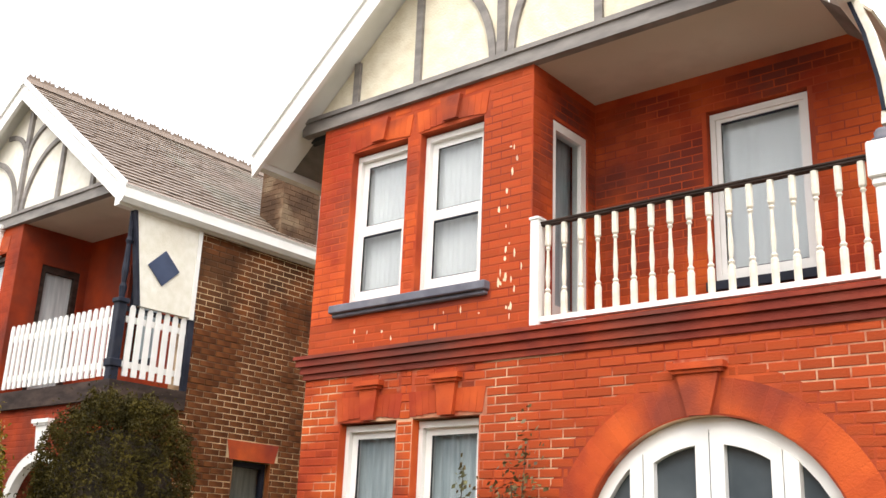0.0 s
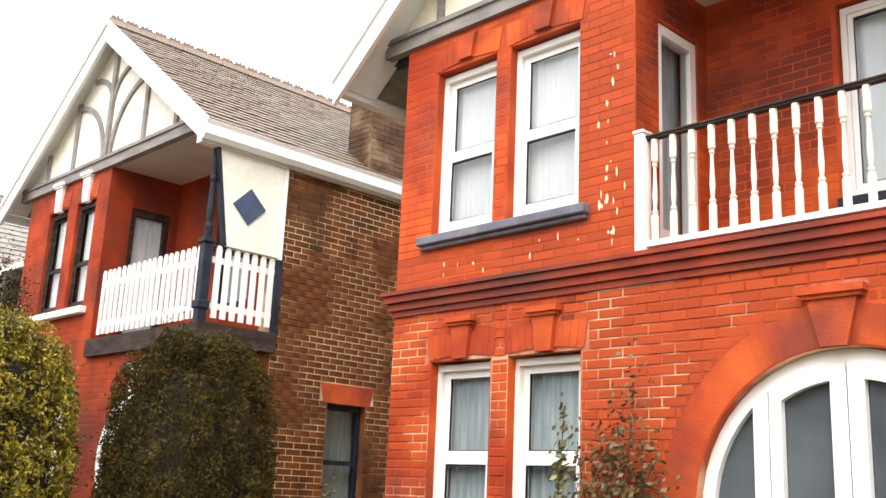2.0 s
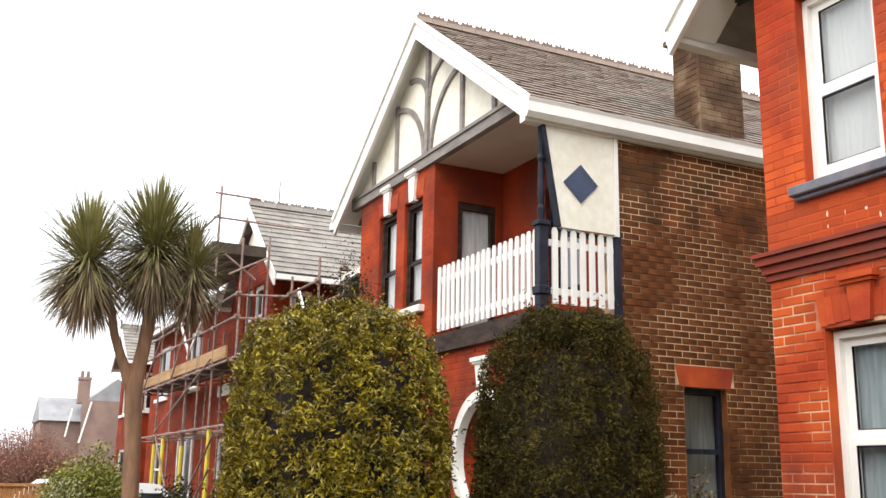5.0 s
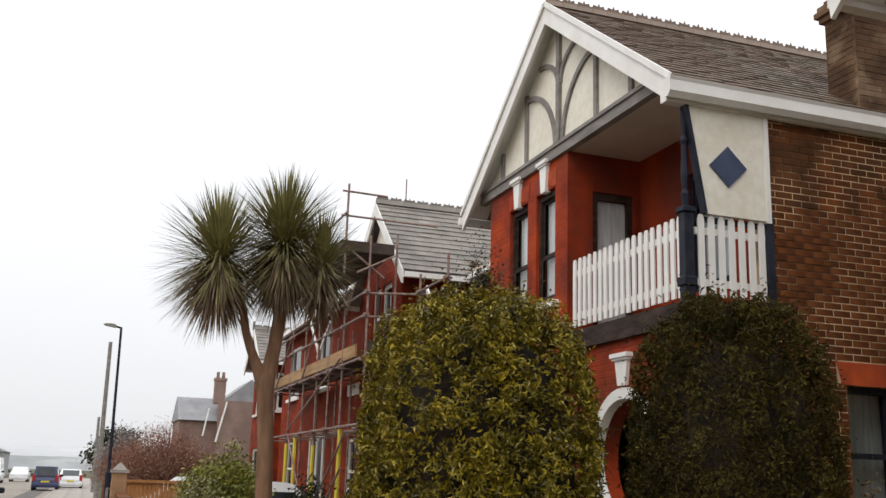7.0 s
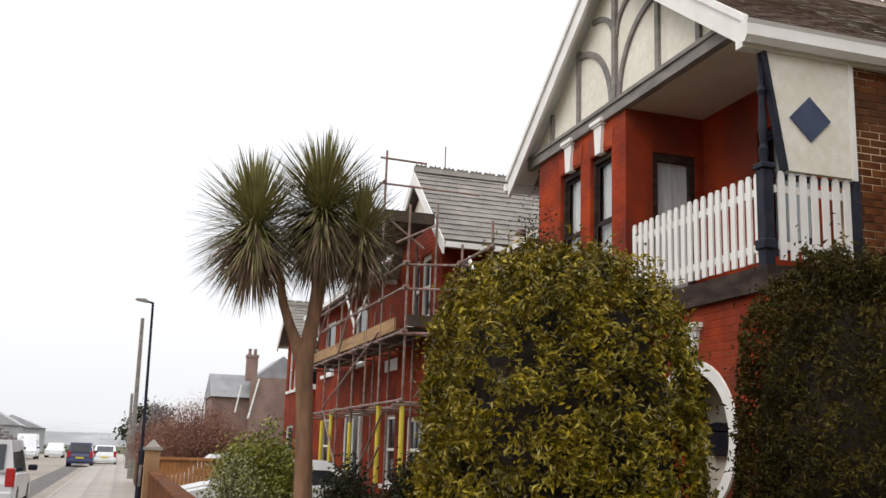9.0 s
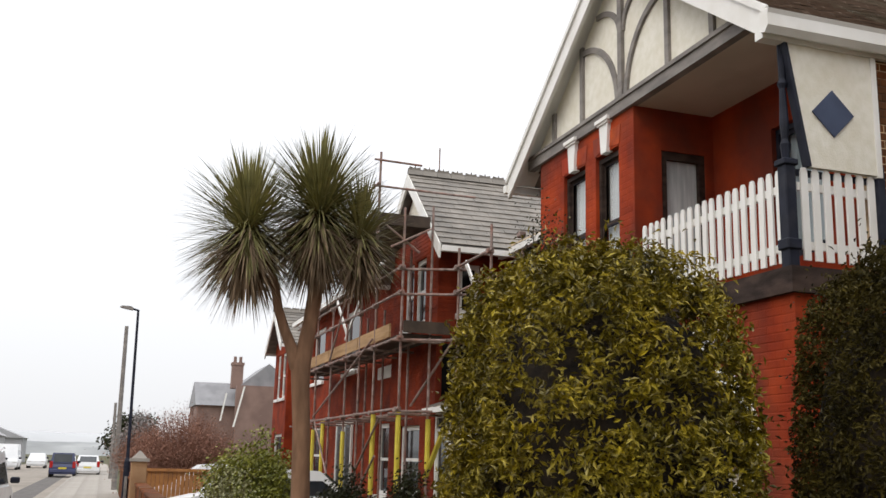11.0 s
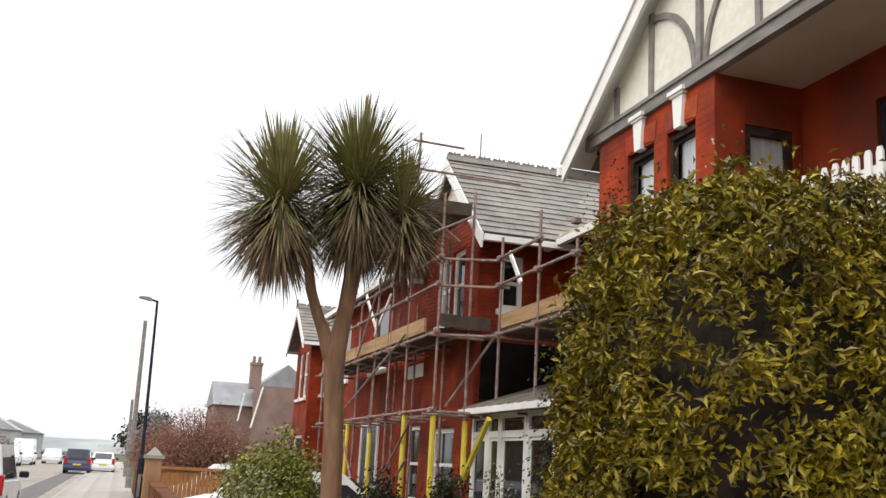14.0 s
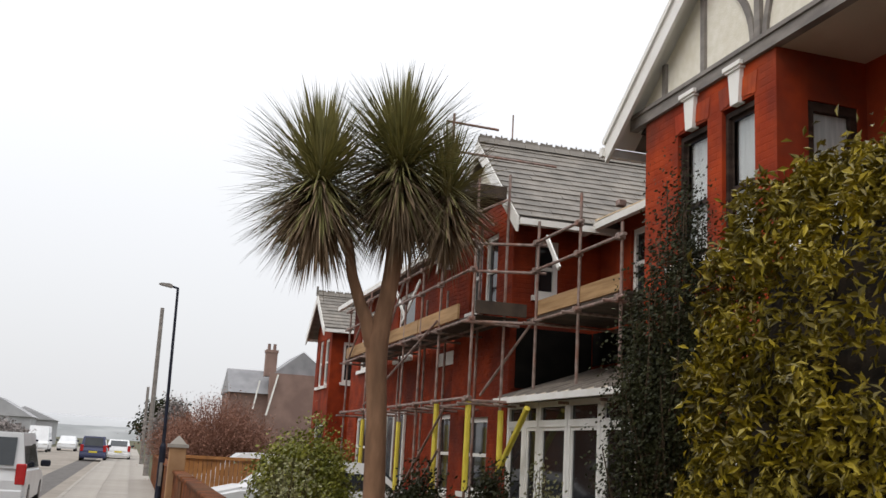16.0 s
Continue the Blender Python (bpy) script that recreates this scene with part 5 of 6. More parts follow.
def sword_leaves(c, count, length, seed, low, high, droop):
    """Sword leaves round a centre: bent blades in four pieces, folded along the middle."""
    rnd = random.Random(seed)
    V, F = [], []
    for i in range(count):
        el = radians(low + (high - low) * rnd.random())
        az = rnd.uniform(0, 2 * math.pi)
        d = Vector((math.cos(el) * math.cos(az), math.cos(el) * math.sin(az), math.sin(el)))
        L = length * rnd.uniform(0.78, 1.1)
        w = rnd.uniform(0.010, 0.017)
        s = d.cross(Vector((0, 0, 1))).normalized()
        p = Vector(c) + d * 0.06 + Vector((0, 0, rnd.uniform(-0.18, 0.16)))
        sag = droop * rnd.uniform(0.6, 1.4)
        k = len(V)
        for j in range(6):
            u = j / 5
            ww = w * (0.5 + 1.2 * u if u < 0.3 else 0.86 - 0.86 * ((u - 0.3) / 0.7) ** 1.5)
            V += [tuple(p - s * ww), tuple(p + s * ww)]
            d = (d + Vector((0, 0, -sag * (0.3 + u)))).normalized()
            p = p + d * L / 5
        F += [(k + 2 * j, k + 2 * j + 1, k + 2 * j + 3, k + 2 * j + 2) for j in range(5)]
    return V, F


for c, R, n, sd in (((-16.5, 4.17, 4.72), 1.03, 1150, 1), ((-16.5, 3.29, 4.42), 0.98, 1000, 2), ((-16.35, 4.68, 4.42), 0.74, 520, 3)):
    V, F = sword_leaves(c, n, R, sd, -48, 88, 0.05)
    under(pyobj("leaf_head", V, F, M_PALMLEAF), palm)
    V, F = sword_leaves((c[0], c[1], c[2] - 0.12), int(n * 0.8), R * 0.95, sd + 10, -78, -12, 0.08)
    under(pyobj("withered_skirt", V, F, M_PALMDEAD), palm)

# ---- shrubs and small trees ----


def loose_shrub(name, x, y, w, d, top, material, count, leaf, label, seed, base=0.0, twigs=40, twig_mat=None, narrow=0.35):
    """An open shrub: forking stems with leaves scattered along them."""
    rnd = random.Random(seed)
    b = empty(name, (x, y, base), label, "shrub")
    bm = bmesh.new()
    tips = []
    for i in range(twigs):
        a, r = rnd.uniform(0, 6.28), math.sqrt(rnd.random())
        p = Vector((x + 0.1 * w * rnd.gauss(0, 1), y + 0.1 * d * rnd.gauss(0, 1), base))
        q = Vector((x + 0.5 * w * r * math.cos(a), y + 0.5 * d * r * math.sin(a), base + (top - base) * (1 - 0.45 * r * r) * rnd.uniform(0.75, 1.0)))
        m = p.lerp(q, 0.5) + Vector((rnd.gauss(0, 0.04), rnd.gauss(0, 0.04), 0.05 * (top - base)))
        th = 0.006 + 0.004 * (top - base)
        tube(bm, p, m, th, th * 0.6, 4, False)
        tube(bm, m, q, th * 0.6, th * 0.2, 4, False)
        tips.append((p, m, q))
    put("stem", bm, twig_mat or M_TWIG, b)
    if count:
        V, F = [], []
        for i in range(count):
            p, m, q = rnd.choice(tips)
            u = rnd.random() ** narrow
            o = (p.lerp(m, u * 2) if u < 0.5 else m.lerp(q, u * 2 - 1)) + Vector((rnd.gauss(0, 0.09 * w), rnd.gauss(0, 0.09 * d), rnd.gauss(0, 0.05 * (top - base))))
            n = Vector((rnd.gauss(0, 1), rnd.gauss(0, 1), rnd.gauss(0.4, 1))).normalized()
            t = n.orthogonal().normalized()
            s = n.cross(t)
            L = leaf * rnd.uniform(0.7, 1.3)
            j = len(V)
            V += [tuple(v) for v in (o - t * L / 2, o + s * L * 0.3, o + t * L / 2, o - s * L * 0.3)]
            F += [(j, j + 1, j + 2, j + 3)]
        under(pyobj("foliage", V, F, material), b)
    return b


# far foliage, its colour paled to carry the mist
M_MIST = mat("mist_paled_foliage", (0.20, 0.18, 0.17), (0.28, 0.25, 0.24), 2, 0.9, 0.0, rnd=0.2)
M_REDTWIG = mat("red_bare_twigs", (0.20, 0.095, 0.065), (0.31, 0.16, 0.11), 3, 0.9, 0.0, rnd=0.3)
M_LEAF3 = mat("spring_green_leaf", (0.11, 0.125, 0.012), (0.25, 0.245, 0.028), 4, 0.5, 0.0, rnd=0.4)
M_LEAF4 = mat("variegated_leaf", (0.07, 0.075, 0.02), (0.30, 0.29, 0.14), 14, 0.5, 0.0, rnd=0.4)
M_LEAF5 = mat("dark_evergreen_leaf", (0.013, 0.016, 0.005), (0.034, 0.036, 0.010), 5, 0.6, 0.0, rnd=0.4, spec=0.25)
M_IVY = mat("bronze_climber_leaf", (0.06, 0.045, 0.02), (0.13, 0.09, 0.03), 8, 0.5, 0.0, c=(0.22, 0.14, 0.06), cscale=20, camount=0.5, rnd=0.4)
loose_shrub("shrub", -40.0, 4.5, 4.4, 3.6, 3.4, M_REDTWIG, 26000, 0.055, "large shrub with bare red-brown winter twigs", 21, twigs=420, twig_mat=M_REDTWIG, narrow=0.5)
loose_shrub("shrub", -46.0, 3.6, 3.0, 3.0, 2.8, M_REDTWIG, 16000, 0.055, "shrub with bare brown winter twigs", 22, twigs=260, twig_mat=M_REDTWIG, narrow=0.5)
loose_shrub("shrub", -21.4, 4.25, 1.9, 1.5, 2.15, M_LEAF3, 15000, 0.06, "rounded shrub with fresh green leaves", 23)
loose_shrub("shrub", -17.2, 3.35, 1.7, 1.0, 1.60, M_LEAF4, 2400, 0.045, "variegated shrub with white-edged leaves behind a wall", 24)
loose_shrub("shrub", -17.8, 4.95, 0.95, 0.95, 1.55, M_LEAF5, 8000, 0.05, "dark green shrub in a front garden", 25)
loose_shrub("shrub", -17.4, 5.75, 0.8, 0.8, 1.60, M_LEAF5, 7000, 0.05, "dark green shrub in a front garden", 26)
loose_shrub("shrub", -17.2, 6.3, 0.7, 0.6, 1.68, M_LEAF4, 1400, 0.05, "pale flowering shrub in a front garden", 27)
loose_shrub("small_tree", -13.9, 6.15, 1.0, 0.9, 4.55, M_LEAF5, 46000, 0.034, "dark evergreen tree against a house front", 28, narrow=0.75)
loose_shrub("small_tree", -13.6, 5.75, 0.9, 0.9, 3.6, M_LEAF5, 30000, 0.034, "dark evergreen tree beside a clipped bush", 29, narrow=0.7)
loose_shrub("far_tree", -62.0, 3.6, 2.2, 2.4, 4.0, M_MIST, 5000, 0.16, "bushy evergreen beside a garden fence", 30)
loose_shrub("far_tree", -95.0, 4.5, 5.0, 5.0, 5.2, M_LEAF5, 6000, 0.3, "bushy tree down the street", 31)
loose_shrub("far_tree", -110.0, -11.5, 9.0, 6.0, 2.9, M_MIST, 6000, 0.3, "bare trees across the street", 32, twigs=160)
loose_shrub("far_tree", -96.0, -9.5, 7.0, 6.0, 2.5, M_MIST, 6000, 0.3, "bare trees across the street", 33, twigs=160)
loose_shrub("climber", -5.69, 7.53, 0.86, 0.22, 2.75, M_IVY, 2600, 0.05, "bronze-leaved climbing plant on a brick wall", 34, twigs=16, narrow=0.35)
loose_shrub("climber", -6.13, 7.50, 0.34, 0.2, 2.45, M_LEAF4, 420, 0.06, "pale-leaved climber beside a window", 35, twigs=5, narrow=0.25)
loose_shrub("shrub", -10.6, 8.8, 0.9, 0.8, 1.75, M_IVY, 2500, 0.06, "bronze shrub between two houses", 36)

# ---- street furniture, walls and vehicles ----
lamp = empty("street_lamp", (-34.0, 2.50, 0), "dark grey street lamp with a short arm", "street lamp")
bm = bmesh.new()
lathe(bm, [(0.085, 0.0), (0.085, 1.35), (0.08, 1.42), (0.055, 1.5)], -34.0, 2.50, 12)
tube(bm, (-34, 2.50, 1.48), (-34, 2.43, 5.68), 0.05, 0.036, 10)
put("column", bm, M_BLUEBLACK, lamp)
put("door_panel", boxes((-33.92, -33.905, 2.46, 2.54, 0.4, 1.0)), M_GREY, lamp)
bm = bmesh.new()
tube(bm, (-34, 2.44, 5.66), (-34, 2.25, 5.71), 0.032, 0.028, 8)
put("arm", bm, M_BLUEBLACK, lamp)
bm = bmesh.new()
slab(bm, [(2.28, 5.66), (2.28, 5.74), (2.20, 5.77), (1.98, 5.77), (1.92, 5.74), (1.98, 5.71)], [], side(-34.09), Vector((0.18, 0, 0)))
put("lantern", bm, M_GREY, lamp)
for x, y, h in ((-52.0, 2.44, 7.33), (-71.0, 2.42, 4.7)):
    p = empty("telegraph_pole", (x, y, 0), "weathered wooden telegraph pole", "pole")
    bm = bmesh.new()
    tube(bm, (x, y, 0), (x, y - 0.08, h), 0.12, 0.085, 9)
    put("pole", bm, M_GREY, p)

M_OCHRE = mat("ochre_sandstone", (0.28, 0.16, 0.08), (0.38, 0.23, 0.12), 4, 0.9, 0.4, 50, c=(0.2, 0.12, 0.07), cscale=2, camount=0.5, rnd=0.15)
M_ORANGE = mat("orange_stained_fence", (0.40, 0.17, 0.05), (0.50, 0.23, 0.08), 5, 0.8, 0.3, 40, c=(0.28, 0.13, 0.06), cscale=3, camount=0.5)


def pier(x, y, w, top):
    p = empty("gate_pier", (x, y, 0), "stone gate pier with a pointed cap", "gate pier", "gate piers")
    put("shaft", boxes((x - w / 2, x + w / 2, y - w / 2, y + w / 2, 0, top - 0.24), bevel=0.015), M_OCHRE, p)
    bm = boxes((x - w / 2 - 0.04, x + w / 2 + 0.04, y - w / 2 - 0.04, y + w / 2 + 0.04, top - 0.24, top - 0.17))
    r = bmesh.ops.create_cone(bm, cap_ends=True, segments=4, radius1=w * 0.70, radius2=0.02, depth=0.17)
    bmesh.ops.transform(bm, matrix=pose(x, y, top - 0.085, 0, 0, 45), verts=r["verts"])
    put("cap", bm, M_CONC, p)


pier(-28.0, 2.62, 0.34, 1.70)
for a, b, z in ((-27.8, -24.4, 1.0), (-24.0, -12.0, 1.0), (-48, -28.2, 1.0), (-11.5, 8.0, 0.7)):
    g = empty("garden_wall", ((a + b) / 2, 2.68, 0), "low brick garden wall with a coping", "wall", "garden walls")
    put("wall_body", boxes((a, b, 2.58, 2.78, -0.1, z - 0.07)), M_BROWN, g)
    put("coping", boxes((a, b, 2.55, 2.81, z - 0.07, z), bevel=0.015), M_BROWN, g)
fence = empty("wooden_fence", (-30.0, 3.2, 0), "orange-stained wooden fence between gardens", "fence")
for i in range(20):
    put("board", boxes((-30.02, -29.99, 2.6 + 0.10 * i, 2.69 + 0.10 * i, 0.0, 1.26 + 0.01 * math.sin(i * 3.0))), M_ORANGE, fence)
put("rail", boxes((-29.99, -29.94, 2.6, 4.6, 1.22, 1.29)), M_ORANGE, fence)

M_CARGLASS = mat("dark_car_glass", (0.02, 0.025, 0.03), (0.03, 0.035, 0.04), 2, 0.08, 0.0, spec=0.7)
M_TYRE = mat("tyre_rubber", (0.015, 0.015, 0.015), (0.03, 0.03, 0.03), 20, 0.9, 0.2, 60)
M_LIGHTRED = mat("red_tail_lamp", (0.35, 0.01, 0.01), (0.45, 0.02, 0.02), 5, 0.2, 0.0)
M_LIGHTCLR = mat("clear_lamp", (0.6, 0.6, 0.58), (0.7, 0.7, 0.68), 5, 0.2, 0.0)


def paint(name, c):
    return mat(name, c, tuple(min(1, v * 1.08) for v in c), 2, 0.25, 0.0, c=tuple(v * 0.75 for v in c), cscale=1.5, camount=0.3, spec=0.6)


def car(x, y, heading, colour, label, L=4.1, W=1.72, H=1.5, van=False):
    """A parked car: shaped body, glass house, wheels, lamps and mirrors; x, y its middle."""
    c = empty("car", (x, y, -0.1), label, "car", "parked cars")
    m = pose(x, y, -0.1, 0, 0, heading)
    hl, hw = L / 2, W / 2
    low = [(-hl, 0.35), (-hl + 0.05, 0.22), (hl - 0.05, 0.22), (hl, 0.4), (hl - 0.06, 0.72), (hl - 0.9, 0.92), (-hl + 0.1, 0.98), (-hl, 0.7)]
    if van:
        up = [(hl - 0.95, 0.9), (hl - 1.45, H), (-hl + 0.12, H), (-hl + 0.02, 0.95)]
    else:
        up = [(hl - 1.0, 0.9), (hl - 1.7, H - 0.03), (hl - 2.2, H), (-hl + 0.75, H - 0.04), (-hl + 0.12, 0.95)]
    bm = bmesh.new()
    slab(bm, low, [], lambda u, v: (u, -hw, v), Vector((0, W, 0)))
    bmesh.ops.bevel(bm, geom=[e for e in bm.edges if abs(e.verts[0].co.y - e.verts[1].co.y) < 1e-5 and len(e.link_faces) == 2 and e.calc_face_angle(0) > 0.6], offset=0.07, segments=3, affect="EDGES")
    bmesh.ops.transform(bm, matrix=m, verts=bm.verts[:])
    body = put("body", bm, colour, c, smooth=False)

    def shell(pts, inset, y0, y1):
        b = bmesh.new()
        slab(b, pts, [], lambda u, v: (u, y0, v), Vector((0, y1 - y0, 0)))
        for q in b.verts:
            if q.co.z > 1.1:
                q.co.y *= 1 - inset
        bmesh.ops.transform(b, matrix=m, verts=b.verts[:])
        return b
    put("cabin", shell(up, 0.16, -hw + 0.06, hw - 0.06), colour, c)
    cx = sum(p[0] for p in up) / len(up)
    gp = [(cx + (u - cx) * 0.90, 0.96 + (v - 0.95) * 0.80) for u, v in up]
    put("side_glass", shell(gp, 0.145, -hw + 0.05, hw - 0.05), M_CARGLASS, c)
    fr = up[-2], up[-1]
    b = bmesh.new()
    box(b, -0.012, 0.012, -(hw - 0.28), hw - 0.28, 0.0, (Vector((fr[0][0] - fr[1][0], 0, fr[0][1] - fr[1][1]))).length * 0.78,
        m=m @ Matrix.Translation((fr[1][0] - 0.012, 0, fr[1][1] + 0.06)) @ Matrix.Rotation(math.atan2(fr[0][0] - fr[1][0], fr[0][1] - fr[1][1]), 4, "Y"))
    put("rear_window", b, M_CARGLASS, c)
    for sx in (-1, 1):
        for sy in (-1, 1):
            b = bmesh.new()
            tube(b, m @ Vector((sx * (hl - 0.75), sy * (hw - 0.2), 0.31)), m @ Vector((sx * (hl - 0.75), sy * (hw + 0.005), 0.31)), 0.31, seg=18)
            wheel = put("wheel", b, M_TYRE, c)
            b = bmesh.new()
            tube(b, m @ Vector((sx * (hl - 0.75), sy * (hw - 0.0), 0.31)), m @ Vector((sx * (hl - 0.75), sy * (hw + 0.015), 0.31)), 0.2, seg=14)
            part("rim", b, M_GREY, wheel)
    for sy in (-1, 1):
        b = bmesh.new()
        box(b, -hl - 0.012, -hl + 0.14, sy * (hw - 0.13) - 0.1, sy * (hw - 0.13) + 0.1, 0.62, 1.05, 0.02, m)
        put("tail_lamp", b, M_LIGHTRED, c)
        b = bmesh.new()
        box(b, hl - 0.25, hl - 0.03, sy * (hw - 0.22) - 0.18, sy * (hw - 0.22) + 0.18, 0.6, 0.74, 0.02, m)
        put("head_lamp", b, M_LIGHTCLR, c)
        b = bmesh.new()
        box(b, hl - 1.35, hl - 1.2, sy * (hw + 0.11) - 0.11, sy * (hw + 0.11) + 0.11, 0.93, 1.08, 0.03, m)
        put("door_mirror", b, M_BLUEBLACK, c)
    b = bmesh.new()
    box(b, -hl - 0.03, -hl + 0.1, -hw + 0.05, hw - 0.05, 0.32, 0.52, 0.03, m)
    put("bumper", b, colour, c)
    b = bmesh.new()
    box(b, -hl - 0.036, -hl - 0.03, -0.26, 0.26, 0.55, 0.66, 0, m)
    put("number_plate", b, M_YELLOW, c)
    return c


SILVER, WHITEC, NAVY = paint("silver_car_paint", (0.62, 0.63, 0.64)), paint("white_car_paint", (0.75, 0.76, 0.77)), paint("navy_car_paint", (0.05, 0.06, 0.13))
car(-31.0, -1.18, 180, SILVER, "silver people carrier parked at the kerb", 4.3, 1.75, 1.68, True)
car(-26.3, 4.9, -90, WHITEC, "white car parked on a front drive", 4.2, 1.7, 1.5)
car(-32.2, 4.6, -90, WHITEC, "white car parked on a drive behind a fence", 4.0, 1.7, 1.5)
car(-78.0, -0.6, 180, NAVY, "dark blue car standing down the street", 4.2, 1.68, 1.6, True)
car(-84.0, 0.9, 180, WHITEC, "white car parked down the street", 4.2, 1.7, 1.45)
car(-92.0, -6.3, 0, WHITEC, "white car parked across the street", 4.2, 1.7, 1.5)
car(-101.0, -6.0, 0, WHITEC, "white van parked across the street", 4.8, 1.9, 2.2, True)
car(-112.0, -4.2, 0, SILVER, "pale car parked far across the street", 4.2, 1.7, 1.45)

# ---- farther houses and the hill ----
M_FARWALL = mat("far_brown_brick", (0.20, 0.13, 0.11), (0.27, 0.18, 0.15), 1, 0.9, 0.2, 10)
M_FARROOF = mat("far_grey_slate", (0.20, 0.20, 0.21), (0.28, 0.28, 0.29), 1, 0.6, 0.2, 8)
fh = empty("far_house", (-80, 11, 0), "brown brick house with grey slate roofs and chimney", "house", "far houses")
put("long_wall", boxes((-84, -78, 7.95, 11.5, -0.1, 5.2)), M_FARWALL, fh)
put("long_roof", slab(bmesh.new(), [(-84.2, 5.1), (-77.7, 5.1), (-80.4, 6.9)], [], lambda u, v: (u, 7.82, v), Vector((0, 3.8, 0))), M_FARROOF, fh)
put("gable_wall", slab(bmesh.new(), [(10.9, -0.1), (15.2, -0.1), (15.2, 6.6), (12.95, 8.3), (10.9, 6.6)], [], side(-78.0), Vector((-7, 0, 0))), M_FARROOF, fh)
put("lower_wall", boxes((-78.0, -77.4, 10.6, 15.0, -0.1, 6.6)), M_FARWALL, fh)
bm = bmesh.new()
slab(bm, [(10.45, 3.6), (10.58, 3.6), (11.2, 6.5), (11.08, 6.5)], [], side(-77.2), Vector((-0.1, 0, 0)))
put("bargeboard", bm, M_WHITE, fh)
bm = bmesh.new()
slab(bm, [(9.55, 4.0), (9.66, 4.0), (9.98, 6.0), (9.88, 6.0)], [], side(-77.6), Vector((-0.1, 0, 0)))
put("bargeboard", bm, M_WHITE, fh)
bm = boxes((-79.0, -78.2, 10.3, 11.1, 6.4, 8.3), (-79.05, -78.15, 10.25, 11.15, 8.1, 8.3))
put("chimney", bm, M_FARWALL, fh)
for yy in (10.5, 10.9):
    bm = bmesh.new()
    lathe(bm, [(0.13, 0), (0.11, 0.4), (0.13, 0.45)], -78.6, yy, 8, 8.3)
    put("chimney_pot", bm, M_FARWALL, fh)
# the mist over these far houses is mixed into their grey
M_MISTHOUSE = mat("mist_greyed_house", (0.34, 0.34, 0.35), (0.42, 0.42, 0.43), 0.5, 0.9, 0.1, 6, c=(0.28, 0.27, 0.27), cscale=0.3, camount=0.5)
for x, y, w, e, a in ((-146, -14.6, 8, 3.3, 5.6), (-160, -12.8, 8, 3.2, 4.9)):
    g = empty("far_house", (x, y, 0), "far house across the street with mist in its grey colour", "house", "far houses")
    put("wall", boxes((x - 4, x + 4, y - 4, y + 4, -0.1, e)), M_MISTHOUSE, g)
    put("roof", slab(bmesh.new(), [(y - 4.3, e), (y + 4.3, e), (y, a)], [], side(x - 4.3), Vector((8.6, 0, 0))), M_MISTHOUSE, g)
# invented unseen houses close the street's far side and block low sky light
for i in range(9):
    x = 36 - 13.5 * i
    g = empty("sky_block_house", (x, -17.5, 0), "unseen house block added to shut off low sky", "house", "opposite houses")
    put("wall", boxes((x - 6.3, x + 6.3, -22, -13.2, -0.1, 6.2)), M_BROWN, g)
    put("roof", slab(bmesh.new(), [(x - 6.6, 6.1), (x + 6.6, 6.1), (x, 9.7)], [], front(-22.3), Vector((0, 9.4, 0))), M_SLATE, g)
# mist is blended into both hill colours, paler on the farther hill
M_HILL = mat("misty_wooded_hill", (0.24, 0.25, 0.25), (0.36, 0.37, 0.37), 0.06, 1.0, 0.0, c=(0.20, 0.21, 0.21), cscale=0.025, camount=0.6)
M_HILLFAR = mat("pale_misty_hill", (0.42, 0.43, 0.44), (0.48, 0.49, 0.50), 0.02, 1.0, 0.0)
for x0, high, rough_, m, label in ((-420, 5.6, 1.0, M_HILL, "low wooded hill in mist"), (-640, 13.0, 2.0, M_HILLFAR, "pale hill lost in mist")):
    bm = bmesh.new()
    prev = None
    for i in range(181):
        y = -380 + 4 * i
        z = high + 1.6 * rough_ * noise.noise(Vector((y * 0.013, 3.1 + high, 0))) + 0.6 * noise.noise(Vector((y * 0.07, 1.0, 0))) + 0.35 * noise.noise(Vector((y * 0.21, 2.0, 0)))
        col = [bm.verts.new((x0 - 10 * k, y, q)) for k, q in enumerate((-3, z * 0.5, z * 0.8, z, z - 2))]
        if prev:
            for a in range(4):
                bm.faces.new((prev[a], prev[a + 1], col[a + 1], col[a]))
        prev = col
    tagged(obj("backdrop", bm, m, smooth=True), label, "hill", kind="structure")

# ---- beside the first house ----
M_PLATE = mat("white_enamel_plate", (0.7, 0.68, 0.62), (0.78, 0.76, 0.7), 8, 0.4, 0.0)
np_ = empty("number_plaque", (-2.56, Y - 0.02, 1.5), "small white plaque with dark bars on the wall", "plaque")
put("plate", boxes((-2.64, -2.48, Y - 0.022, Y - 0.012, 1.42, 1.56), bevel=0.003), M_PLATE, np_)
for dx in (-0.03, 0.03):
    put("bar", boxes((-2.56 + dx - 0.014, -2.56 + dx + 0.014, Y - 0.026, Y - 0.022, 1.45, 1.53)), M_BLUEBLACK, np_)
bay = empty("side_bay", (-2.0, 9.9, 0), "white panelled side bay with dark frames", "bay")
put("bay_body", boxes((R1 + 0.002, R1 + 0.45, 9.15, 11.5, -0.1, 3.02)), M_WHITE, bay)
put("fascia", boxes((R1 + 0.002, R1 + 0.55, 9.0, 11.5, 3.02, 3.22), bevel=0.01), M_WHITE, bay)
put("frame", boxes((R1 + 0.004, R1 + 0.10, 9.09, 9.15, 1.9, 3.02), (R1 + 0.10, R1 + 0.47, 9.11, 9.15, 1.95, 2.05)), M_BLUEBLACK, bay)
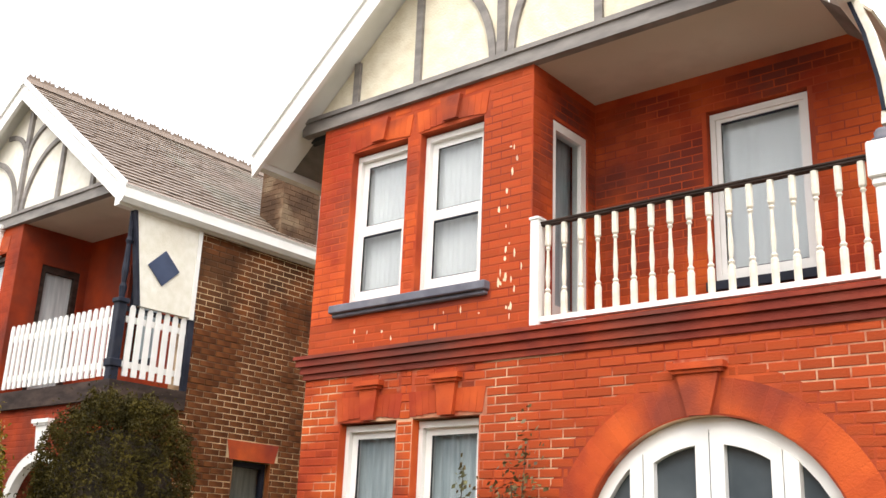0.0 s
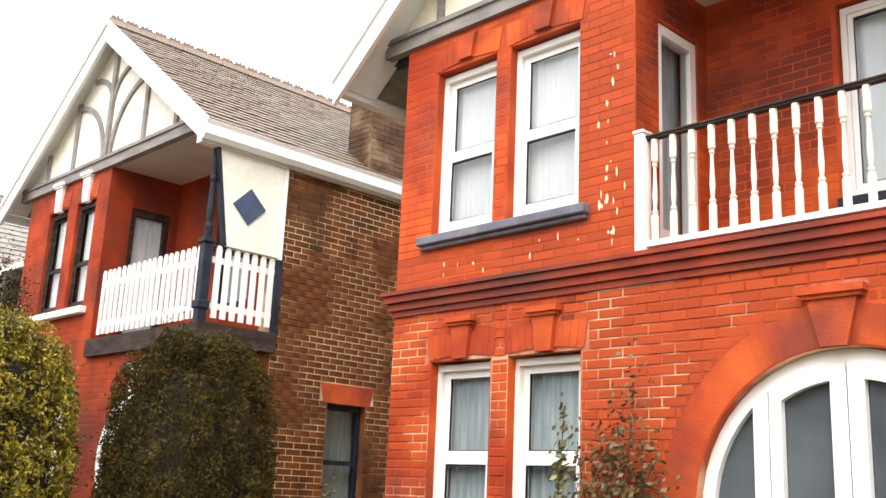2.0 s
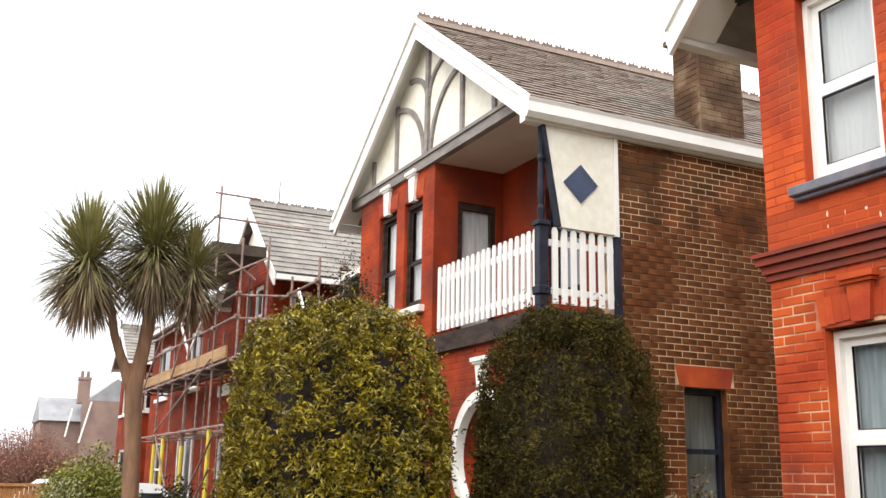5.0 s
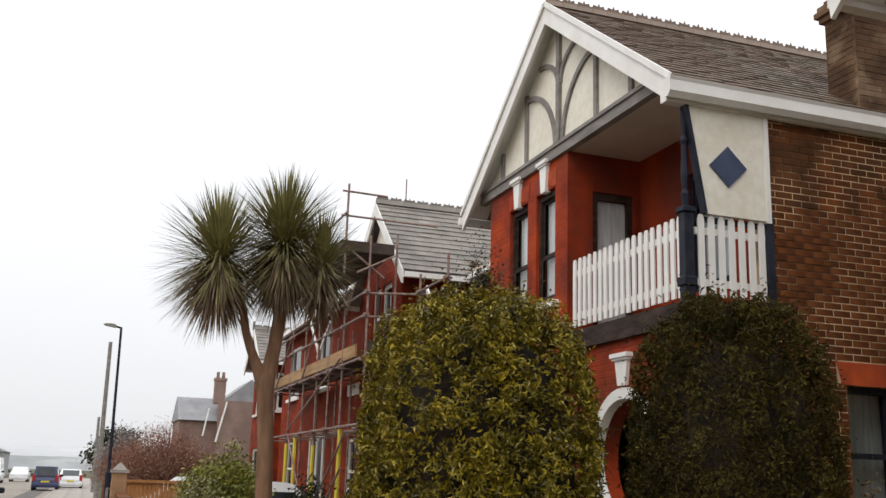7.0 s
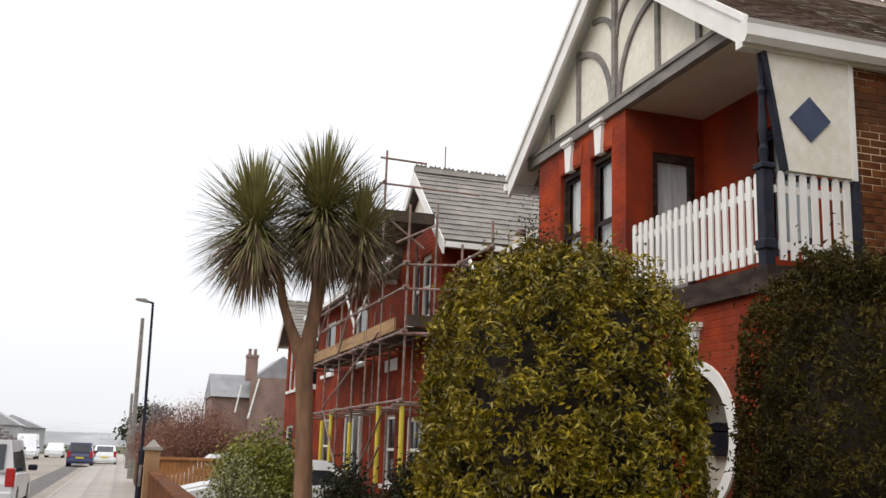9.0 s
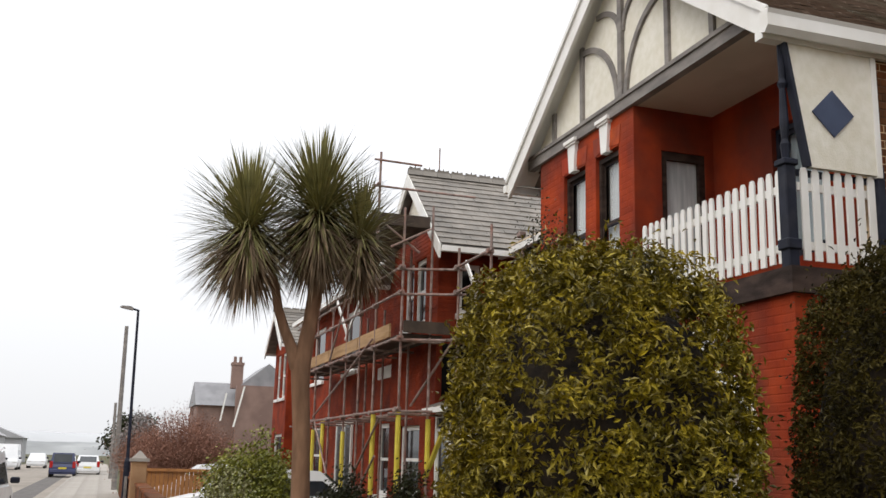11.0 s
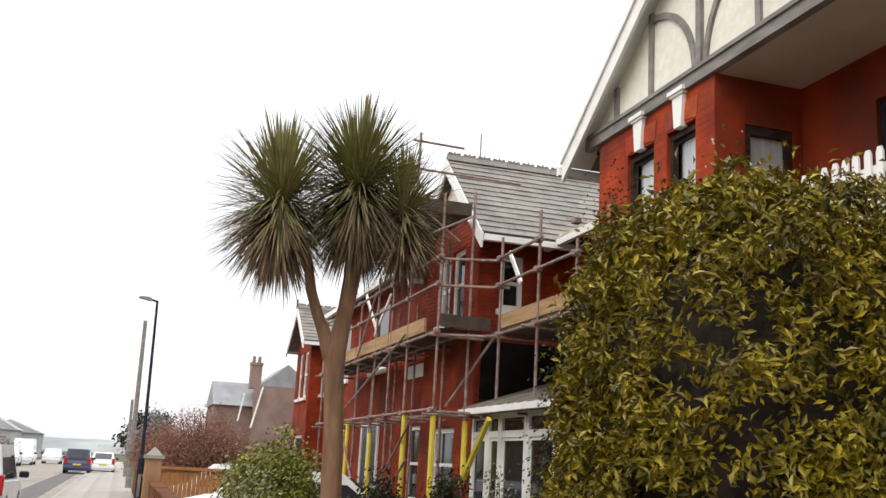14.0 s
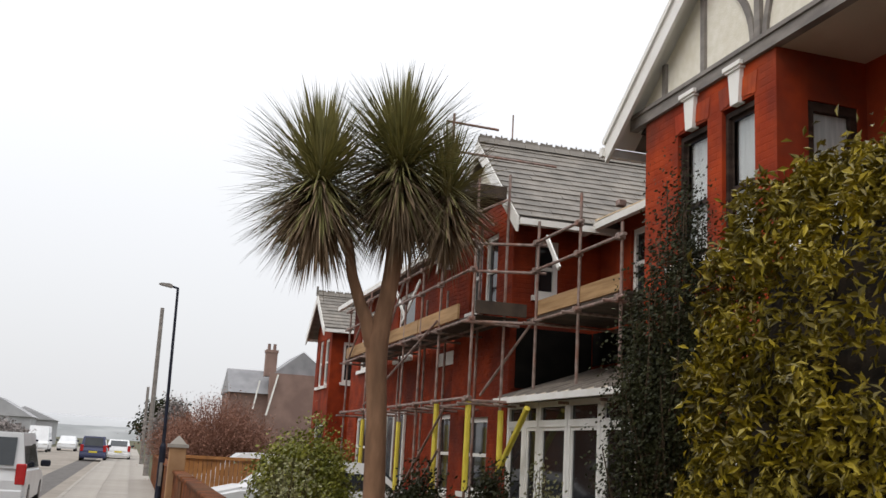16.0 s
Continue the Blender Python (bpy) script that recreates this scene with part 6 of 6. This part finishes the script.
put("hopper", boxes((R1 + 0.01, R1 + 0.2, 8.80, 8.95, 2.55, 2.85), bevel=0.02), M_GREY, h1)
bm = bmesh.new()
tube(bm, (R1 + 0.10, 8.87, 2.56), (R1 + 0.10, 8.87, 0.0), 0.04, seg=8)
put("downpipe", bm, M_GREY, h1)
bm = bmesh.new()
slab(bm, [(8.15, 0.2), (8.75, 0.2)] + [(8.45 + 0.30 * math.cos(math.pi * i / 12), 2.25 + 0.30 * math.sin(math.pi * i / 12)) for i in range(13)], [[(8.22, 0.25), (8.68, 0.25)] + [(8.45 + 0.23 * math.cos(math.pi * i / 12), 2.25 + 0.23 * math.sin(math.pi * i / 12)) for i in range(13)]], side(R1 + 0.03), Vector((-0.08, 0, 0)))
put("side_arch_frame", bm, M_WHITE, h1)

# pale scars where the wall surface has come away
rnd = random.Random(4)
for i in range(34):
    x, z = (rnd.gauss(-5.75, 0.07), rnd.uniform(3.6, 5.3)) if i < 24 else (rnd.uniform(-8.1, -5.7), rnd.uniform(3.5, 3.75))
    w_, h_ = rnd.uniform(0.004, 0.016), rnd.uniform(0.008, 0.05)
    n = 7
    ring = [(x + w_ * math.cos(2 * math.pi * k / n) * rnd.uniform(0.6, 1.1), z + h_ * math.sin(2 * math.pi * k / n) * rnd.uniform(0.6, 1.1)) for k in range(n)]
    bm = bmesh.new()
    slab(bm, ring, [], front(Y - 0.006), Vector((0, 0.006, 0)))
    part("surface_scar", bm, M_SCAR, wall1u)

# ---- paving slabs ----
slabm = bmesh.new()
box(slabm, -0.446, 0.446, -0.402, 0.402, 0.0, 0.012)
sm = bpy.data.meshes.new("paving_slab")
slabm.to_mesh(sm)
slabm.free()
sm.materials.append(M_CONC)
for i in range(95):
    for j in range(3):
        o = new("paving_slab", sm)
        o.location = (-14.0 - 0.9 * i, 0.545 + 0.812 * j, -0.012)
        o.parent = pav

# ---- brickwork ----
low_rects = [(a - 0.005, b + 0.005, 0.75, 2.73) for a, b in LOW] + [(a - 0.07, b + 0.07, 2.71, 3.0) for a, b in LOW] + [((a + b) / 2 - 0.13, (a + b) / 2 + 0.17, 2.7, 3.14) for a, b in LOW] + [(DX - 0.24, DX + 0.20, 2.55, 3.01)]
k1 = clipper([(-7.015, -6.825, 0.7, 3.2)] + low_rects, [(DX, DS, DR + 0.29)])
lay_bricks(brick_field(L1, R1, -0.16, 3.19, k1, joint=0.013, seed=2), front(Y), (0, -1, 0), M_RED, wall1, near=lambda u, v: v > 1.75 and u > -6.1)
pier_bricks = brick_field(-7.012, -6.828, 0.75, 2.71, clipper([]), L=0.184, seed=21) + brick_field(-6.99, -6.85, 2.73, 3.19, clipper([]), L=0.14, seed=22)
lay_bricks(pier_bricks, front(Y), (0, -1, 0), M_RED, wall1)
k1 = clipper([(a - 0.005, b + 0.005, 3.94, 5.66) for a, b in UP] + [(a - 0.07, b + 0.07, 5.65, 5.91) for a, b in UP] + [(-8.0, -5.95, 3.79, 3.95), (-7.6, -7.3, 5.6, 6.0), (-6.63, -6.34, 5.6, 6.0)])
lay_bricks(brick_field(L1, P1, 3.45, 6.0, k1, seed=3), front(Y), (0, -1, 0), M_RED, wall1u, near=lambda u, v: u > -6.1 or v < 3.8, flat=0.4)
lay_bricks(brick_field(P1, R1, 3.47, 5.95, clipper([(-4.33, -3.29, 3.87, 5.64), (-2.62, R1 + 0.3, 5.46, 5.75), (-2.85, R1 + 0.3, 5.75, 6.1)]), seed=4), front(YB), (0, -1, 0), M_RED, wall1b, flat=0.4)
lay_bricks(brick_field(Y, YB, 3.47, 5.95, clipper([(7.94, 8.56, 3.40, 5.60)]), seed=5), side(P1), (1, 0, 0), M_RED, wall1s, flat=0.4)
lay_bricks(brick_field(YB + 0.25, 13.0, -0.16, 5.38, clipper([]), seed=6), side(R1), (1, 0, 0), M_SIDEBRICK, wall1r)
lay_bricks(brick_field(Y + 0.01, YB + 0.25, 0.0, 3.19, clipper([(8.1, 8.8, 0.0, 2.6)]), seed=7), side(R1), (1, 0, 0), M_RED, wall1p)
lay_bricks(brick_field(8.62, 17.9, 0.0, 5.68, clipper([(9.56, 10.22, 1.15, 2.70), (9.44, 10.34, 2.69, 2.96)]), seed=8), side(R2), (1, 0, 0), M_BROWN, wall2s, near=lambda u, v: u < 11.0 and v > 2.2)
k2 = clipper([(a - 0.005, b + 0.005, 0.8, 2.72) for a, b in W2] + [(AX - 0.2, AX + 0.2, 2.6, 3.06)], [(AX, AS, AR + 0.12)])
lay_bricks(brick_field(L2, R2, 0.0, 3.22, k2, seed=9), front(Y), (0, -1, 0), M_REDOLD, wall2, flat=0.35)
k2 = clipper([(a - 0.005, b + 0.005, 3.85, 5.6) for a, b in W2] + [(a - 0.07, b + 0.07, 5.58, 5.85) for a, b in W2] + [(a + 0.15, b - 0.15, 5.58, 6.0) for a, b in W2])
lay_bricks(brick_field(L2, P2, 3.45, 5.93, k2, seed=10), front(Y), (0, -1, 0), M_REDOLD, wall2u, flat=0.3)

w3 = [c for c in h3.children if c.name.startswith("front_wall")][0]
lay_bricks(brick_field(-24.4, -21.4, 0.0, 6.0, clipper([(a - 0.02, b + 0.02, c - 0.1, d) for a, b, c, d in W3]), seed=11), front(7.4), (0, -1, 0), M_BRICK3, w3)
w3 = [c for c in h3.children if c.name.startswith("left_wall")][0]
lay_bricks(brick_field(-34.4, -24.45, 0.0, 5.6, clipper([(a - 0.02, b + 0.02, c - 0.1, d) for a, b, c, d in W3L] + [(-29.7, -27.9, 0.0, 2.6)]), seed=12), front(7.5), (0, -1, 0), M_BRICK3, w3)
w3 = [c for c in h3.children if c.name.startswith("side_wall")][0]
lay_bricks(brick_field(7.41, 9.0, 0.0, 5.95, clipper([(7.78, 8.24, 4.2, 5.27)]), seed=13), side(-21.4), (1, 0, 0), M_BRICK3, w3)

# the first house stands at its true size, with what belongs to it
for ob in (h1, rail, np_, bay):
    x, y, z = ob.location
    ob.scale = (0.955, 0.955, 0.955)
    ob.location = (0.955 * x - 0.358, 0.955 * y + 0.431, 0.955 * z + 0.144)
